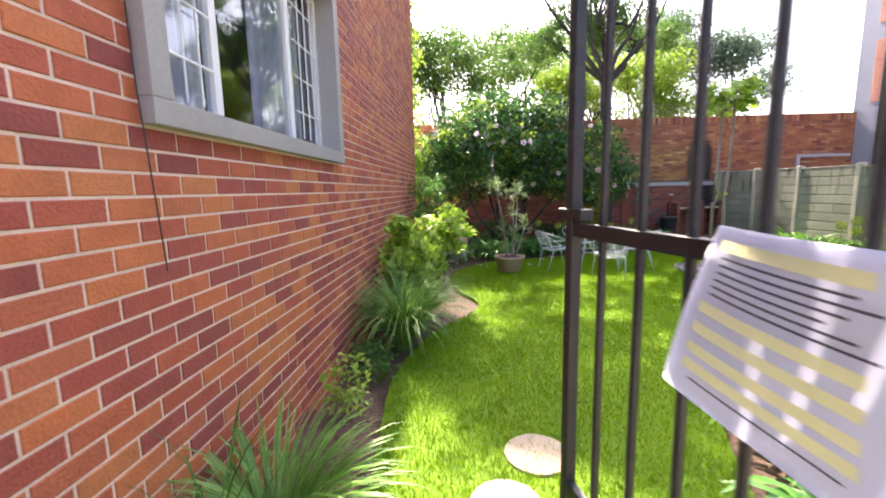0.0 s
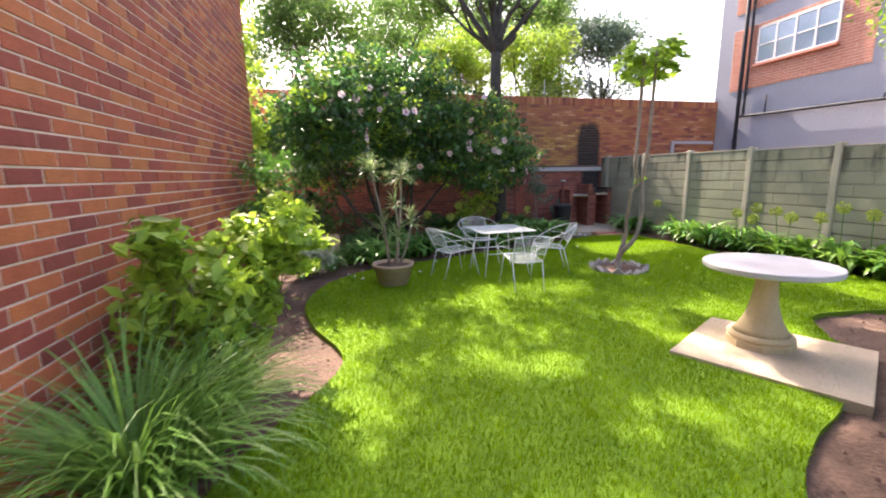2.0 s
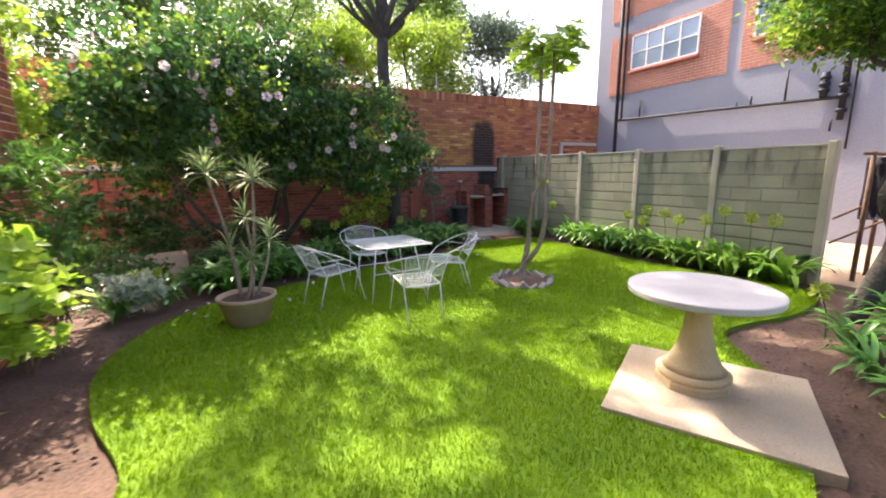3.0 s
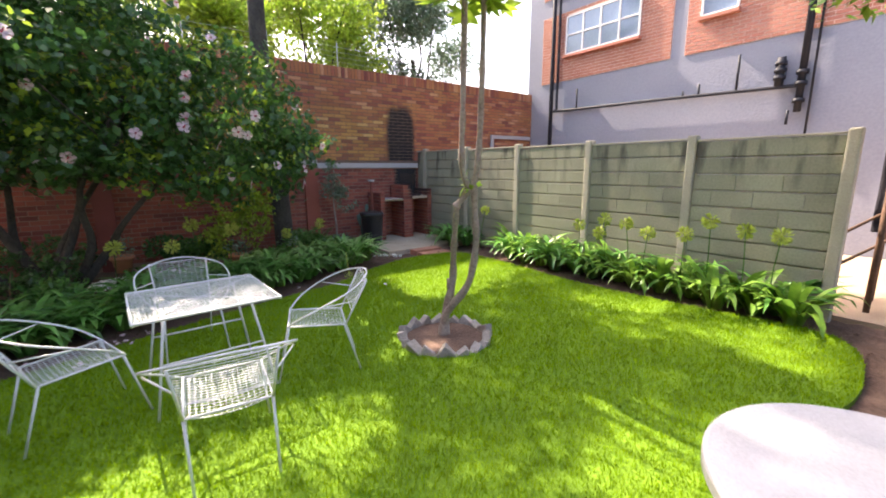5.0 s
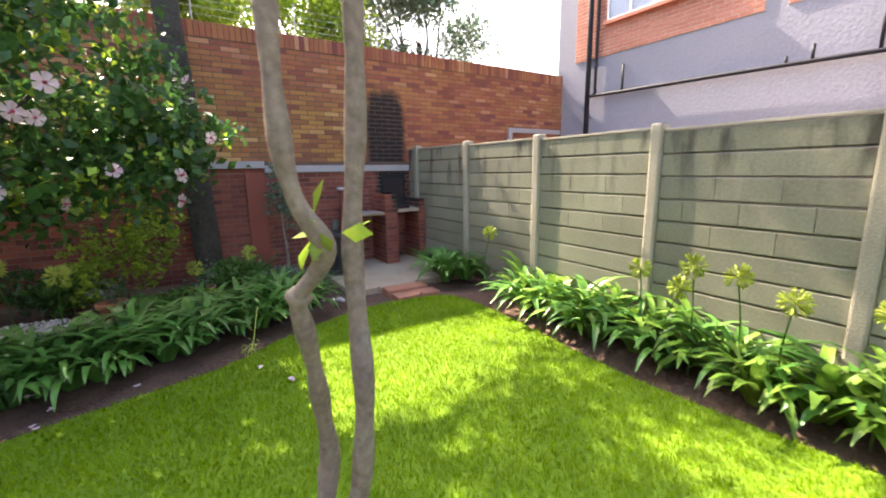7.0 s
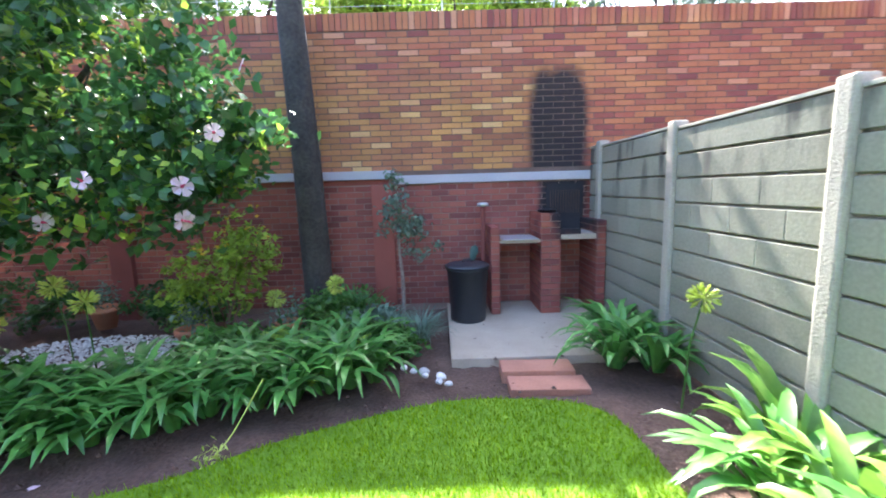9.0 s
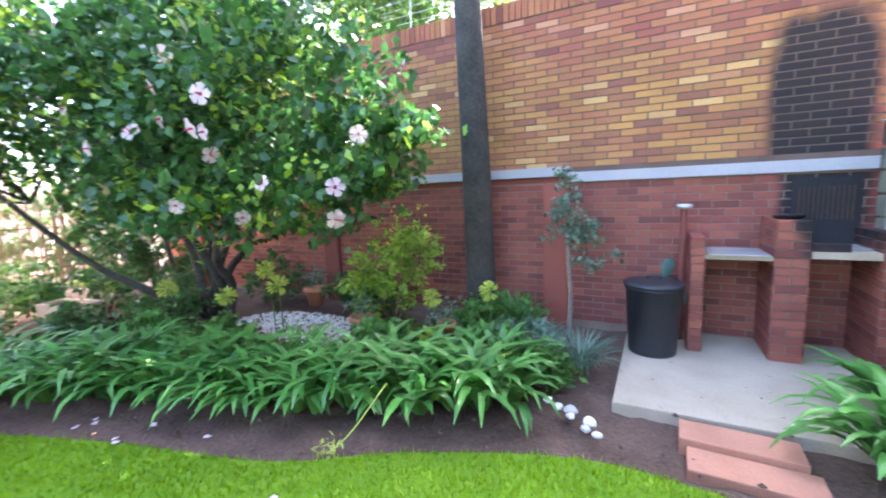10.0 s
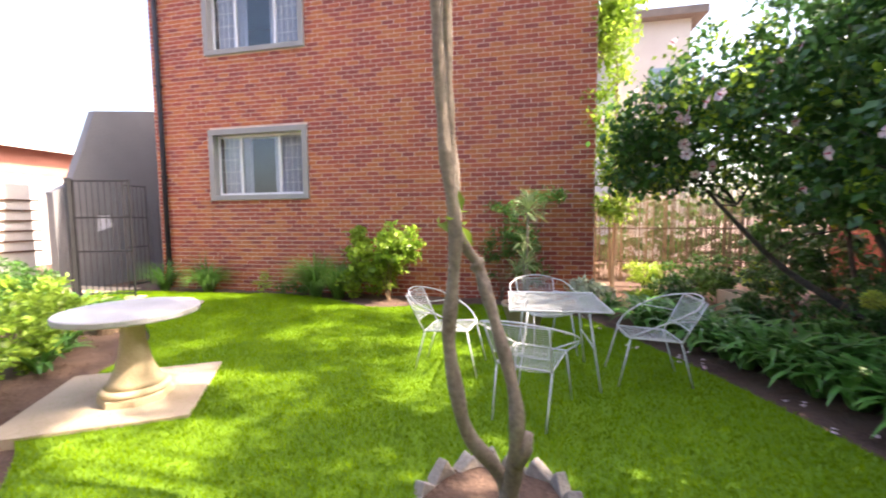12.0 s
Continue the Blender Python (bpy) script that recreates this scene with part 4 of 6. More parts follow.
chair = wire_chair()
PLACES = [(2.5, 7.73, -5), (1.77, 8.66, -71), (2.48, 9.53, 183), (3.285, 8.5, 72)]
chair.matrix_basis = pose(PLACES[0][0], PLACES[0][1], 0.01, 0, 0, PLACES[0][2])
for x, y, a in PLACES[1:]:
    copy_thing(chair, pose(x, y, 0.01, 0, 0, a))

tab = empty("wire_table", pose(2.52, 8.71, 0.01, 0, 0, 3), "white wire mesh garden table with splayed legs", "table")
tw, td, tz = 0.43, 0.41, 0.70
top = part("tabletop", tubed([(-tw, -td, tz), (tw, -td, tz), (tw, td, tz), (-tw, td, tz), (-tw, -td, tz)], 0.009, 8), M["wire"], tab, "white wire mesh tabletop", True)
for k in range(36):
    x = -tw + 2 * tw * k / 35
    part("top_wire", tubed([(x, -td, tz), (x, td, tz)], 0.0022, 4), M["wire"], top)
for k in range(34):
    y = -td + 2 * td * k / 33
    part("top_wire", tubed([(-tw, y, tz + 0.003), (tw, y, tz + 0.003)], 0.0022, 4), M["wire"], top)
for s in ((-1, -1), (1, 1), (-1, 1), (1, -1)):
    part("leg", tubed([(s[0] * 0.26, s[1] * 0.25, tz - 0.005), (s[0] * 0.37, s[1] * 0.34, 0.01)], 0.0085, 8), M["wire"], tab, smooth=True)
for s in (-1, 1):
    part("stretcher", tubed([(-0.31, s * 0.295, 0.36), (0.31, s * 0.295, 0.36)], 0.007, 8), M["wire"], tab, smooth=True)
    part("top_brace", tubed([(-tw, -s * td, tz - 0.01), (tw, s * td, tz - 0.01)], 0.006, 6), M["wire"], tab, smooth=True)


# ---- barbecue corner ----
pad = tagged(part("barbecue_slab", boxed(6.05, 7.93, 12.32, 14.2, -0.13, 0.008, 0.012), M["concrete"]), "pale concrete floor slab of the barbecue corner", "paving slab", kind="structure")
for x, y, z, w in ((6.46, 11.98, -0.02, 0.61), (6.49, 11.73, -0.055, 0.62)):
    st = tagged(part("step_paver", boxed(0, w, 0, 0.24, -0.08, 0.05, 0.008), M["paver_red"]), "red concrete paver used as a step", "step", "steps to the barbecue")
    st.matrix_basis = pose(x, y, z, 0, 0, -2)
braai = empty("barbecue", pose(0, 0, 0.008), "built-in red brick barbecue with soot stains", "barbecue")
BRF, BRB = 13.6, 14.2
for nm, x0, x1, h in (("pier", 6.585, 6.69, 1.05), ("pier", 7.19, 7.42, 1.2), ("pier", 7.86, 7.965, 1.1)):
    p = part(nm, boxed(x0 + 0.004, x1 - 0.004, BRF + 0.006, BRB, 0.0, h - 0.004), M["mortar_mid"], braai, "brick pier")
    bricks(p, (x0, BRF + 0.005, 0), (1, 0, 0), (0, -1, 0), x1 - x0, 0.0, h, M["brick_maroon"], proud=0.01, near=None, name="front_brick")
    bricks(p, (x0 + 0.003, BRB, 0), (0, -1, 0), (-1, 0, 0), BRB - BRF, 0.0, h, M["brick_maroon"], proud=0.008, name="side_brick")
    bricks(p, (x1 - 0.003, BRF, 0), (0, 1, 0), (1, 0, 0), BRB - BRF, 0.0, h, M["brick_maroon"], proud=0.008, name="side_brick")
    part("pier_top", boxed(x0, x1, BRF - 0.005, BRB, h - 0.004, h + 0.02, 0.005), M["brick_maroon"], p)
part("shelf", boxed(6.692, 7.188, BRF + 0.02, BRB, 0.87, 0.91, 0.006), M["concrete"], braai, "worn concrete shelf")
part("hearth", boxed(7.422, 7.858, BRF + 0.02, BRB, 0.9, 0.96, 0.006), M["concrete"], braai, "ash covered hearth slab")
part("hearth_kerb", boxed(7.422, 7.67, BRF + 0.02, BRF + 0.11, 0.962, 1.025, 0.005), M["brick_maroon"], braai)
part("shelf_plate", boxed(6.72, 7.16, BRF - 0.02, BRF + 0.45, 0.912, 0.924, 0.003), M["steel"], braai, "bent steel plate")
part("soot_back", boxed(7.40, 7.89, BY - 0.157, BY - 0.146, 0.96, 1.57), M["soot"], braai, "soot blackened back bricks")
part("ash", boxed(7.44, 7.84, 13.74, 14.1, 0.962, 0.975, 0.004), M["rock"], braai, "grey ash")
for k in range(12):
    part("grid_rod", tubed([(7.45 + 0.034 * k, 14.17, 1.19), (7.45 + 0.034 * k, 14.17, 1.49)], 0.004, 5), M["rust"], braai)

binn = empty("dustbin", pose(6.29, 13.48, 0.008), "black plastic dustbin with a lid", "bin")
part("body", lathe([(0.20, 0.0), (0.205, 0.01), (0.235, 0.60), (0.25, 0.605), (0.25, 0.63)], 36), M["bin"], binn, smooth=True)
part("lid", lathe([(0.258, 0.631), (0.26, 0.65), (0.24, 0.668), (0.12, 0.685), (0.03, 0.688)], 36), M["bin"], binn, "domed black lid", True)
part("lid_handle", tubed(bend([(-0.05, 0, 0.686), (-0.045, 0, 0.715), (0.045, 0, 0.715), (0.05, 0, 0.686)], 4), 0.008, 8), M["bin"], binn, smooth=True)
tin = empty("tin", pose(6.53, 13.92, 0.008), "pale tin lamp on a post beside the barbecue", "lamp")
part("stem", tubed([(0, 0, 0), (0, 0, 1.31)], 0.03, 10), M["brick_maroon"], tin)
part("cap", lathe([(0.05, 1.31), (0.075, 1.32), (0.075, 1.35), (0.06, 1.36)], 20), M["steel"], tin, smooth=True)
pan = empty("pan", pose(7.3, 13.8, 1.229), "old dark roasting pan on the pier", "pan")
part("dish", lathe([(0.09, 0.0), (0.12, 0.03), (0.125, 0.032)], 24), M["black"], pan, smooth=True)

# ---- drying yard beyond the precast wall ----
for x, y, h in ((8.5, 6.05, 1.8), (9.1, 6.1, 1.8), (9.6, 5.4, 1.9), (9.0, 4.9, 2.0), (10.6, 5.2, 2.1), (9.9, 4.4, 2.1)):
    t = empty("drying_pole", pose(x, y, 0.02), "rusty steel drying yard pole with a cross arm", "pole", "poles of the drying yard")
    part("post", tubed([(0, 0, 0), (0, 0, h)], 0.03, 10), M["rust"], t, smooth=True)
    part("arm", tubed([(-0.3, 0, h - 0.03), (0.3, 0, h - 0.03)], 0.02, 8), M["rust"], t, smooth=True)
rail = empty("handrail", pose(0, 0, 0), "rusty sloping steel handrail in the yard", "railing")
for z in (0.0, 0.35):
    part("bar", tubed([(8.3, 6.3, 0.55 + z), (9.6, 5.4, 1.35 + z)], 0.016, 8), M["rust"], rail, smooth=True)
for x in (8.62, 8.86):
    bm = bmesh.new()
    cols = [[bm.verts.new((x + 0.012 * math.sin(i * 1.3 + k), 6.05 + 0.2 * (i / 8 - 0.5), 1.74 - 0.85 * k / 8)) for k in range(9)] for i in range(9)]
    for p, q in zip(cols, cols[1:]):
        for k in range(8):
            bm.faces.new((p[k], p[k + 1], q[k + 1], q[k]))
    bmesh.ops.solidify(bm, geom=bm.faces[:], thickness=0.006)
    tagged(part("hanging_cloth", bm, M["cloth"], smooth=True), "dark cloth hanging from the drying arm", "cloth")

# ---- stepping stones, ring of stones, stump ----
for x, y, r in ((0.33, 2.72, 0.2), (0.1, 2.3, 0.19), (0.25, 1.75, 0.2), (0.05, 1.2, 0.19), (0.3, 0.7, 0.2)):
    s = part("stepping_stone", lathe([(r * 0.98, -0.03), (r, 0.02), (r * 0.98, 0.036), (r * 0.9, 0.04)], 18), M["concrete"])
    tagged(s, "round pale concrete stepping stone in the lawn", "stepping stone", "stepping stones").location = (x, y, 0)
bm = bmesh.new()
bmesh.ops.create_circle(bm, cap_ends=True, segments=28, radius=0.4)
for v in bm.verts:
    v.co.z = 0.03
s = part("tree_bed", bm, M["soil"])
s.location = (*RING, 0.0)
tagged(s, "round bed of bare soil under the young tree", "soil", kind="structure")
for k in range(17):
    a = 2 * math.pi * k / 17
    h = rng.uniform(0.05, 0.10)
    bm = boxed(-0.04, 0.04, -0.08, 0.08, -0.04, h, 0.012)
    for v in bm.verts:
        v.co += Vector(noise.noise_vector(v.co * 9 + Vector((k, 0, 0)))) * 0.02
    st = part("edging_stone", bm, M["rock"])
    st.matrix_basis = pose(RING[0] + 0.4 * math.cos(a), RING[1] + 0.4 * math.sin(a), 0.0, rng.choice([-1, 1]) * rng.uniform(24, 44), rng.uniform(-16, 16), math.degrees(a) + rng.uniform(-14, 14))
    tagged(st, "broken grey edging stone set on edge", "stone", "stones ringing the young tree")
stump = part("tree_stump", tubed([(0, 0, -0.05), (0.01, 0.01, 0.2), (0.03, 0.0, 0.36), (0.03, 0, 0.44)], [0.16, 0.12, 0.11, 0.115], 14), M["bark_brown"])
tagged(stump, "cut brown tree stump in the planting bed", "tree stump").location = (1.98, 2.95, -0.16)


# ---- trees ----
def limbs(bm, rng, start, heads, r0, r1, seg=8, wobble=0.12):
    for h in heads:
        a, b = Vector(start), Vector(h)
        m = a.lerp(b, 0.5) + Vector(rng.normal(size=3) * wobble)
        q = bend([a, a.lerp(m, 0.55) + Vector(rng.normal(size=3) * wobble * 0.4), m, b], 4)
        tube(bm, q, spread_radii(len(q), r0, r1), seg)
    return bm


def crown(parent, rng, lobes, clumps, per, spread, size, mat, name="crown", width=0.5, flat=0.35, droop=0.2):
    c = crown_points(rng, lobes, clumps, per, spread)
    v, f = leaves_mesh(c, size, rng, flat, width, droop)
    return triangles(name, v, f, mat, parent)


# dark trunk in front of the back wall, high feathery crown over it
big = empty("tall_tree", pose(4.43, 13.72, 0), "tall tree with a dark leaning trunk and feathery crown", "tree")
r = np.random.default_rng(21)
q = bend([(0.05, 0, -0.1), (0.03, 0, 0.8), (0.0, 0.02, 1.8), (-0.05, 0.05, 2.9), (-0.1, 0.1, 4.0), (-0.06, 0.2, 4.8)], 5)
bm = tube(bmesh.new(), q, spread_radii(len(q), 0.18, 0.14), 14)
# the last four limbs carry the added, unseen shade lobes
heads = [(-1.3, 0.8, 7.4), (-0.6, 1.5, 7.8), (0.5, 0.8, 7.9), (1.4, 1.2, 7.3), (1.9, 1.4, 6.6), (-1.9, 1.2, 6.8), (0.8, -0.4, 7.3), (-0.8, -0.4, 7.4), (-0.5, 1.0, 9.0), (2.6, 1.3, 9.2), (-3.6, 1.0, 10.9), (1.0, 1.2, 11.4)]
limbs(bm, r, q[-1], heads, 0.095, 0.012, 8, 0.25)
for h in heads:
    limbs(bm, r, Vector(q[-1]).lerp(Vector(h), 0.6), [Vector(h) + Vector(r.normal(size=3) * 0.8) for k in range(4)], 0.04, 0.008, 5, 0.15)
part("trunk", bm, M["bark_dark"], big, "dark furrowed trunk", True)
crown(big, r, [((-1.0, 1.0, 6.5), (1.2, 1.0, 0.8)), ((0.5, 1.0, 6.8), (1.4, 1.1, 0.8)), ((1.9, 1.4, 6.4), (0.9, 0.9, 0.5)), ((-2.4, 1.3, 6.2), (0.9, 0.9, 0.5))],
      190, 60, 0.17, 0.12, M["leaf_tree"], width=0.45)
# unseen high lobes, added and spaced so that they dapple the lawn
crown(big, r, [((-0.5, 1.0, 8.6), (2.6, 1.4, 0.9)), ((2.6, 1.3, 9.0), (2.2, 1.3, 0.9)), ((-3.3, 1.0, 9.2), (2.0, 1.3, 1.0)), ((-2.5, 1.0, 11.0), (2.4, 1.4, 1.0)), ((0.8, 1.2, 11.2), (2.4, 1.4, 0.9))],
      135, 120, 0.19, 0.15, M["leaf_tree"], name="upper_crown", width=0.5)
# one more unseen lobe, added to shade the near end of the lawn
crown(big, r, [((-4.4, 1.0, 11.2), (1.7, 1.2, 1.1))], 44, 120, 0.19, 0.15, M["leaf_tree"], name="upper_crown", width=0.5)

# woods behind the wall
def far_tree(x, y, h, rr, mat, label, clumps=200, per=46, size=0.17, hang=0.0):
    """A tree beyond the garden: trunk, limbs and a ragged crown of several lobes, some of them hanging low."""
    t = empty("tree", pose(x, y, -0.1), label, "tree", "trees beyond the garden")
    bm = tube(bmesh.new(), [(0, 0, 0), (0.1, 0, h * 0.5), (0, 0.1, h * 0.8)], [0.2, 0.14, 0.08], 10)
    heads = [(rr * r.uniform(-0.9, 0.9), rr * r.uniform(-0.5, 0.5), h * r.uniform(0.78, 1.12)) for k in range(6)]
    limbs(bm, r, (0.05, 0, h * 0.5), heads, 0.08, 0.015, 6, 0.3)
    part("trunk", bm, M["bark_dark"], t)
    lobes = [((0, 0, h), (rr * 0.7, rr * 0.6, rr * 0.5))] + [(q, (rr * r.uniform(0.3, 0.5), rr * 0.4, rr * r.uniform(0.25, 0.4))) for q in heads]
    if hang:
        lobes += [((rr * a, -0.2, h - rr * 0.55 - hang * b), (rr * 0.28, rr * 0.28, rr * 0.3)) for a, b in ((-0.6, 0.6), (0.0, 1.0), (0.55, 0.5))]
    crown(t, r, lobes, clumps, per, 0.3, size, M[mat], width=0.42)


for x, y, h, rr, mt, lab, hg in ((7.3, 18.2, 6.0, 1.7, "leaf_lime", "bright lime tree hanging over the back wall", 0.7), (4.9, 19.5, 6.4, 1.9, "leaf_lime", "far bright green tree behind the wall", 0.0),
                                 (1.6, 19.0, 7.4, 2.4, "leaf_tree", "far feathery green tree behind the wall", 0.0), (-1.0, 20.0, 8.0, 2.4, "leaf_tree", "far feathery tree behind the wall", 0.0),
                                 (-4.5, 19.5, 6.0, 2.6, "leaf_tree", "far green tree behind the reed fence", 0.0), (10.9, 18.8, 7.0, 2.0, "leaf_blue", "dark blue green tree behind the wall", 1.0),
                                 (9.3, 22.0, 8.6, 2.0, "leaf_blue", "tall dark blue green tree behind the wall", 0.0), (3.4, 24.0, 9.0, 2.8, "leaf_tree", "far tall feathery tree behind the wall", 0.0),
                                 (7.6, 25.0, 9.2, 2.6, "leaf_tree", "far tall feathery tree behind the wall", 0.0)):
    far_tree(x, y, h, rr, mt, lab, hang=hg)


def hibiscus():
    t = empty("hibiscus_bush", pose(1.25, 12.55, 0), "large spreading hibiscus bush with pale pink flowers", "bush")
    r = np.random.default_rng(5)
    bm = bmesh.new()
    heads = [(2.0, -0.5, 2.3), (1.0, -0.9, 2.5), (-0.2, -0.6, 2.7), (-1.6, -1.9, 2.3), (0.6, 0.3, 3.2), (1.7, 0.2, 2.9), (-0.7, 0.5, 3.0), (-1.6, 0.2, 1.9)]
    for i, h in enumerate(heads):
        a = 2 * math.pi * i / 8
        limbs(bm, r, (0.13 * math.cos(a), 0.13 * math.sin(a), -0.05), [h], 0.065, 0.018, 8, 0.22)
    for h in heads:
        limbs(bm, r, Vector(h) * 0.7, [Vector(h) + Vector(r.normal(size=3) * 0.5) for k in range(5)], 0.02, 0.005, 5, 0.1)
    part("trunk", bm, M["bark_dark"], t, "dark many-stemmed trunk", True)
    lobes = [((0.7, -0.4, 2.75), (1.35, 1.05, 1.25)), ((2.1, -0.55, 2.45), (1.05, 0.85, 0.95)), ((-0.7, -0.3, 2.75), (1.35, 0.95, 1.15)), ((0.9, -0.95, 2.1), (1.0, 0.6, 0.6)),
             ((2.7, -0.45, 1.95), (0.6, 0.6, 0.5)), ((-1.7, -0.2, 2.2), (0.75, 0.7, 0.7)), ((0.6, 0.1, 3.7), (1.1, 0.9, 0.7)), ((-1.45, -1.75, 2.45), (0.85, 0.8, 0.8)), ((2.4, -0.7, 1.55), (0.65, 0.5, 0.42)), ((1.5, -1.1, 1.55), (0.7, 0.4, 0.35)), ((-0.2, -1.45, 2.65), (0.9, 0.7, 0.75)), ((-2.0, -2.15, 2.35), (0.65, 0.6, 0.6)), ((-1.2, -2.5, 2.3), (0.55, 0.45, 0.5)),
             ((-1.2, -1.7, 3.2), (0.8, 0.8, 0.7)), ((-1.3, -2.55, 2.7), (0.6, 0.5, 0.5)), ((-0.6, -0.9, 3.6), (0.9, 0.7, 0.6)), ((3.1, -0.6, 2.0), (0.45, 0.4, 0.35)), ((-1.3, -0.5, 1.65), (0.75, 0.5, 0.5)), ((0.1, -0.8, 1.75), (0.85, 0.45, 0.42))]
    c = crown_points(r, lobes, 1350, 25, 0.12)
    v, f = leaves_mesh(c, 0.095, r, 0.3, 0.68, 0.35)
    triangles("crown", v, f, M["leaf_dark"], t)
    # young leaves, with the sunlight on the bush put into their lime colour
    c = crown_points(r, lobes, 420, 17, 0.1)
    v, f = leaves_mesh(c, 0.085, r, 0.4, 0.68, 0.3)
    triangles("young_leaves", v, f, M["leaf_lime"], t, "young leaves, lime coloured as if sunlit")
    bm = bmesh.new()
    for k in range(5):                                  # five ruffled petals round a throat
        a = 2 * math.pi * k / 5
        d, s = Vector((math.cos(a), math.sin(a), 0)), Vector((-math.sin(a), math.cos(a), 0))
        o = bm.verts.new((0, 0, 0))
        ring = [bm.verts.new(d * p + s * w + Vector((0, 0, z))) for p, w, z in ((0.025, -0.018, 0.012), (0.055, -0.03, 0.014), (0.068, 0, 0.004), (0.055, 0.03, 0.014), (0.025, 0.018, 0.012))]
        for p, q in zip(ring, ring[1:]):
            bm.faces.new((o, p, q))
    me = bpy.data.meshes.new("flower")
    bm.to_mesh(me)
    bm.free()
    me.materials.append(M["petal"])
    bm = tube(bmesh.new(), [(0, 0, -0.002), (0, 0, 0.012), (0, 0, 0.05)], [0.014, 0.008, 0.003], 6)
    mt = bpy.data.meshes.new("throat")
    bm.to_mesh(mt)
    bm.free()
    mt.materials.append(M["petal_red"])
    for k in range(75):
        ce, ra = lobes[r.choice(17, p=[0.15, 0.13, 0.08, 0.09, 0.05, 0.05, 0.04, 0.09, 0.03, 0.02, 0.07, 0.05, 0.03, 0.05, 0.03, 0.03, 0.01])]
        d = Vector((r.normal() + 0.3, r.normal() - 0.9, r.normal() * 0.7 - 0.05)).normalized()
        p = Vector((ce[0] + d.x * ra[0], ce[1] + d.y * ra[1], ce[2] + d.z * ra[2])) * 1.0 + d * 0.07
        fl = new("flower", me)
        fl.parent = t
        fl.matrix_basis = Matrix.Translation(p) @ (d + Vector(r.normal(size=3) * 0.25)).to_track_quat("Z", "Y").to_matrix().to_4x4() @ Matrix.Scale(r.uniform(0.8, 1.2), 4)
        th = new("throat", mt)
        th.parent = fl
    return t


hibiscus()

# young tree with two wavy stems in the ring of stones
young = empty("young_tree", pose(RING[0], RING[1], 0), "young tree with two wavy grey stems", "tree")
r = np.random.default_rng(9)
STEM_A = [(0.03, 0.06, -0.05), (0.045, 0.065, 0.15), (0.11, 0.09, 0.32), (0.17, 0.10, 0.5), (0.18, 0.10, 0.65), (0.16, 0.07, 0.8), (0.13, 0.01, 1.0), (0.10, -0.04, 1.15), (0.08, -0.08, 1.27),
          (0.12, -0.13, 1.35), (0.14, -0.17, 1.43), (0.07, -0.18, 1.56), (0.04, -0.2, 1.75), (0.035, -0.22, 2.1), (0.05, -0.23, 3.2)]
STEM_B = [(0.035, 0.06, 0.12), (0.04, 0.035, 0.22), (0.075, -0.02, 0.33), (0.15, -0.09, 0.46), (0.19, -0.13, 0.57), (0.21, -0.15, 0.68), (0.215, -0.18, 0.85), (0.22, -0.19, 1.0), (0.22, -0.17, 1.2), (0.22, -0.16, 1.45), (0.235, -0.2, 1.8), (0.235, -0.23, 2.4), (0.245, -0.24, 3.3)]
qa, qb = bend(STEM_A, 5), bend(STEM_B, 5)
part("stem", tubed(qa, [0.03 + 0.03 * math.exp(-p.z * 3) - 0.003 * p.z + 0.004 * math.sin(p.z * 23) for p in qa], 12), M["bark_grey"], young, smooth=True)
part("cut_stub", tubed([(0.15, 0.10, 0.38), (0.17, 0.14, 0.47), (0.17, 0.145, 0.54)], [0.034, 0.032, 0.028], 10), M["bark_grey"], young, "sawn-off stub", True)
part("knot", tubed([(0.10, -0.085, 1.25), (0.07, -0.075, 1.28), (0.058, -0.072, 1.295)], [0.03, 0.028, 0.02], 10), M["bark_grey"], young, "knobbly pruning scar", True)
part("stem", tubed(qb, [0.034 + 0.008 * math.exp(-p.z * 3) - 0.004 * p.z + 0.003 * math.sin(p.z * 19) for p in qb], 12), M["bark_grey"], young, smooth=True)


def palmate(r, base, heading, stalk, radius, droop):
    """One long-stalked leaf with seven pointed lobes that hang from the end of its stalk."""
    h = Vector((math.cos(heading), math.sin(heading), 0))
    tip = Vector(base) + h * stalk * 0.85 + Vector((0, 0, stalk * 0.35))
    side = Vector((-h.y, h.x, 0))
    ax = h * math.cos(droop) - Vector((0, 0, math.sin(droop)))
    up = side.cross(ax)
    v, f = [], []
    for k in range(7):
        a = (k - 3) * 0.62
        d = (ax * math.cos(a) + side * math.sin(a)).normalized()
        w = d.cross(up).normalized()
        L = radius * (1.0 - 0.09 * abs(k - 3)) * r.uniform(0.85, 1.1)
        o = len(v)
        v += [tip, tip + d * L * 0.55 + w * L * 0.19 - up * L * 0.02, tip + d * L - up * L * 0.16, tip + d * L * 0.55 - w * L * 0.19 - up * L * 0.02, tip + d * L * 0.55 + up * L * 0.03]
        f += [(o, o + 1, o + 4), (o + 1, o + 2, o + 4), (o + 2, o + 3, o + 4), (o + 3, o, o + 4)]
    return v, f, tip


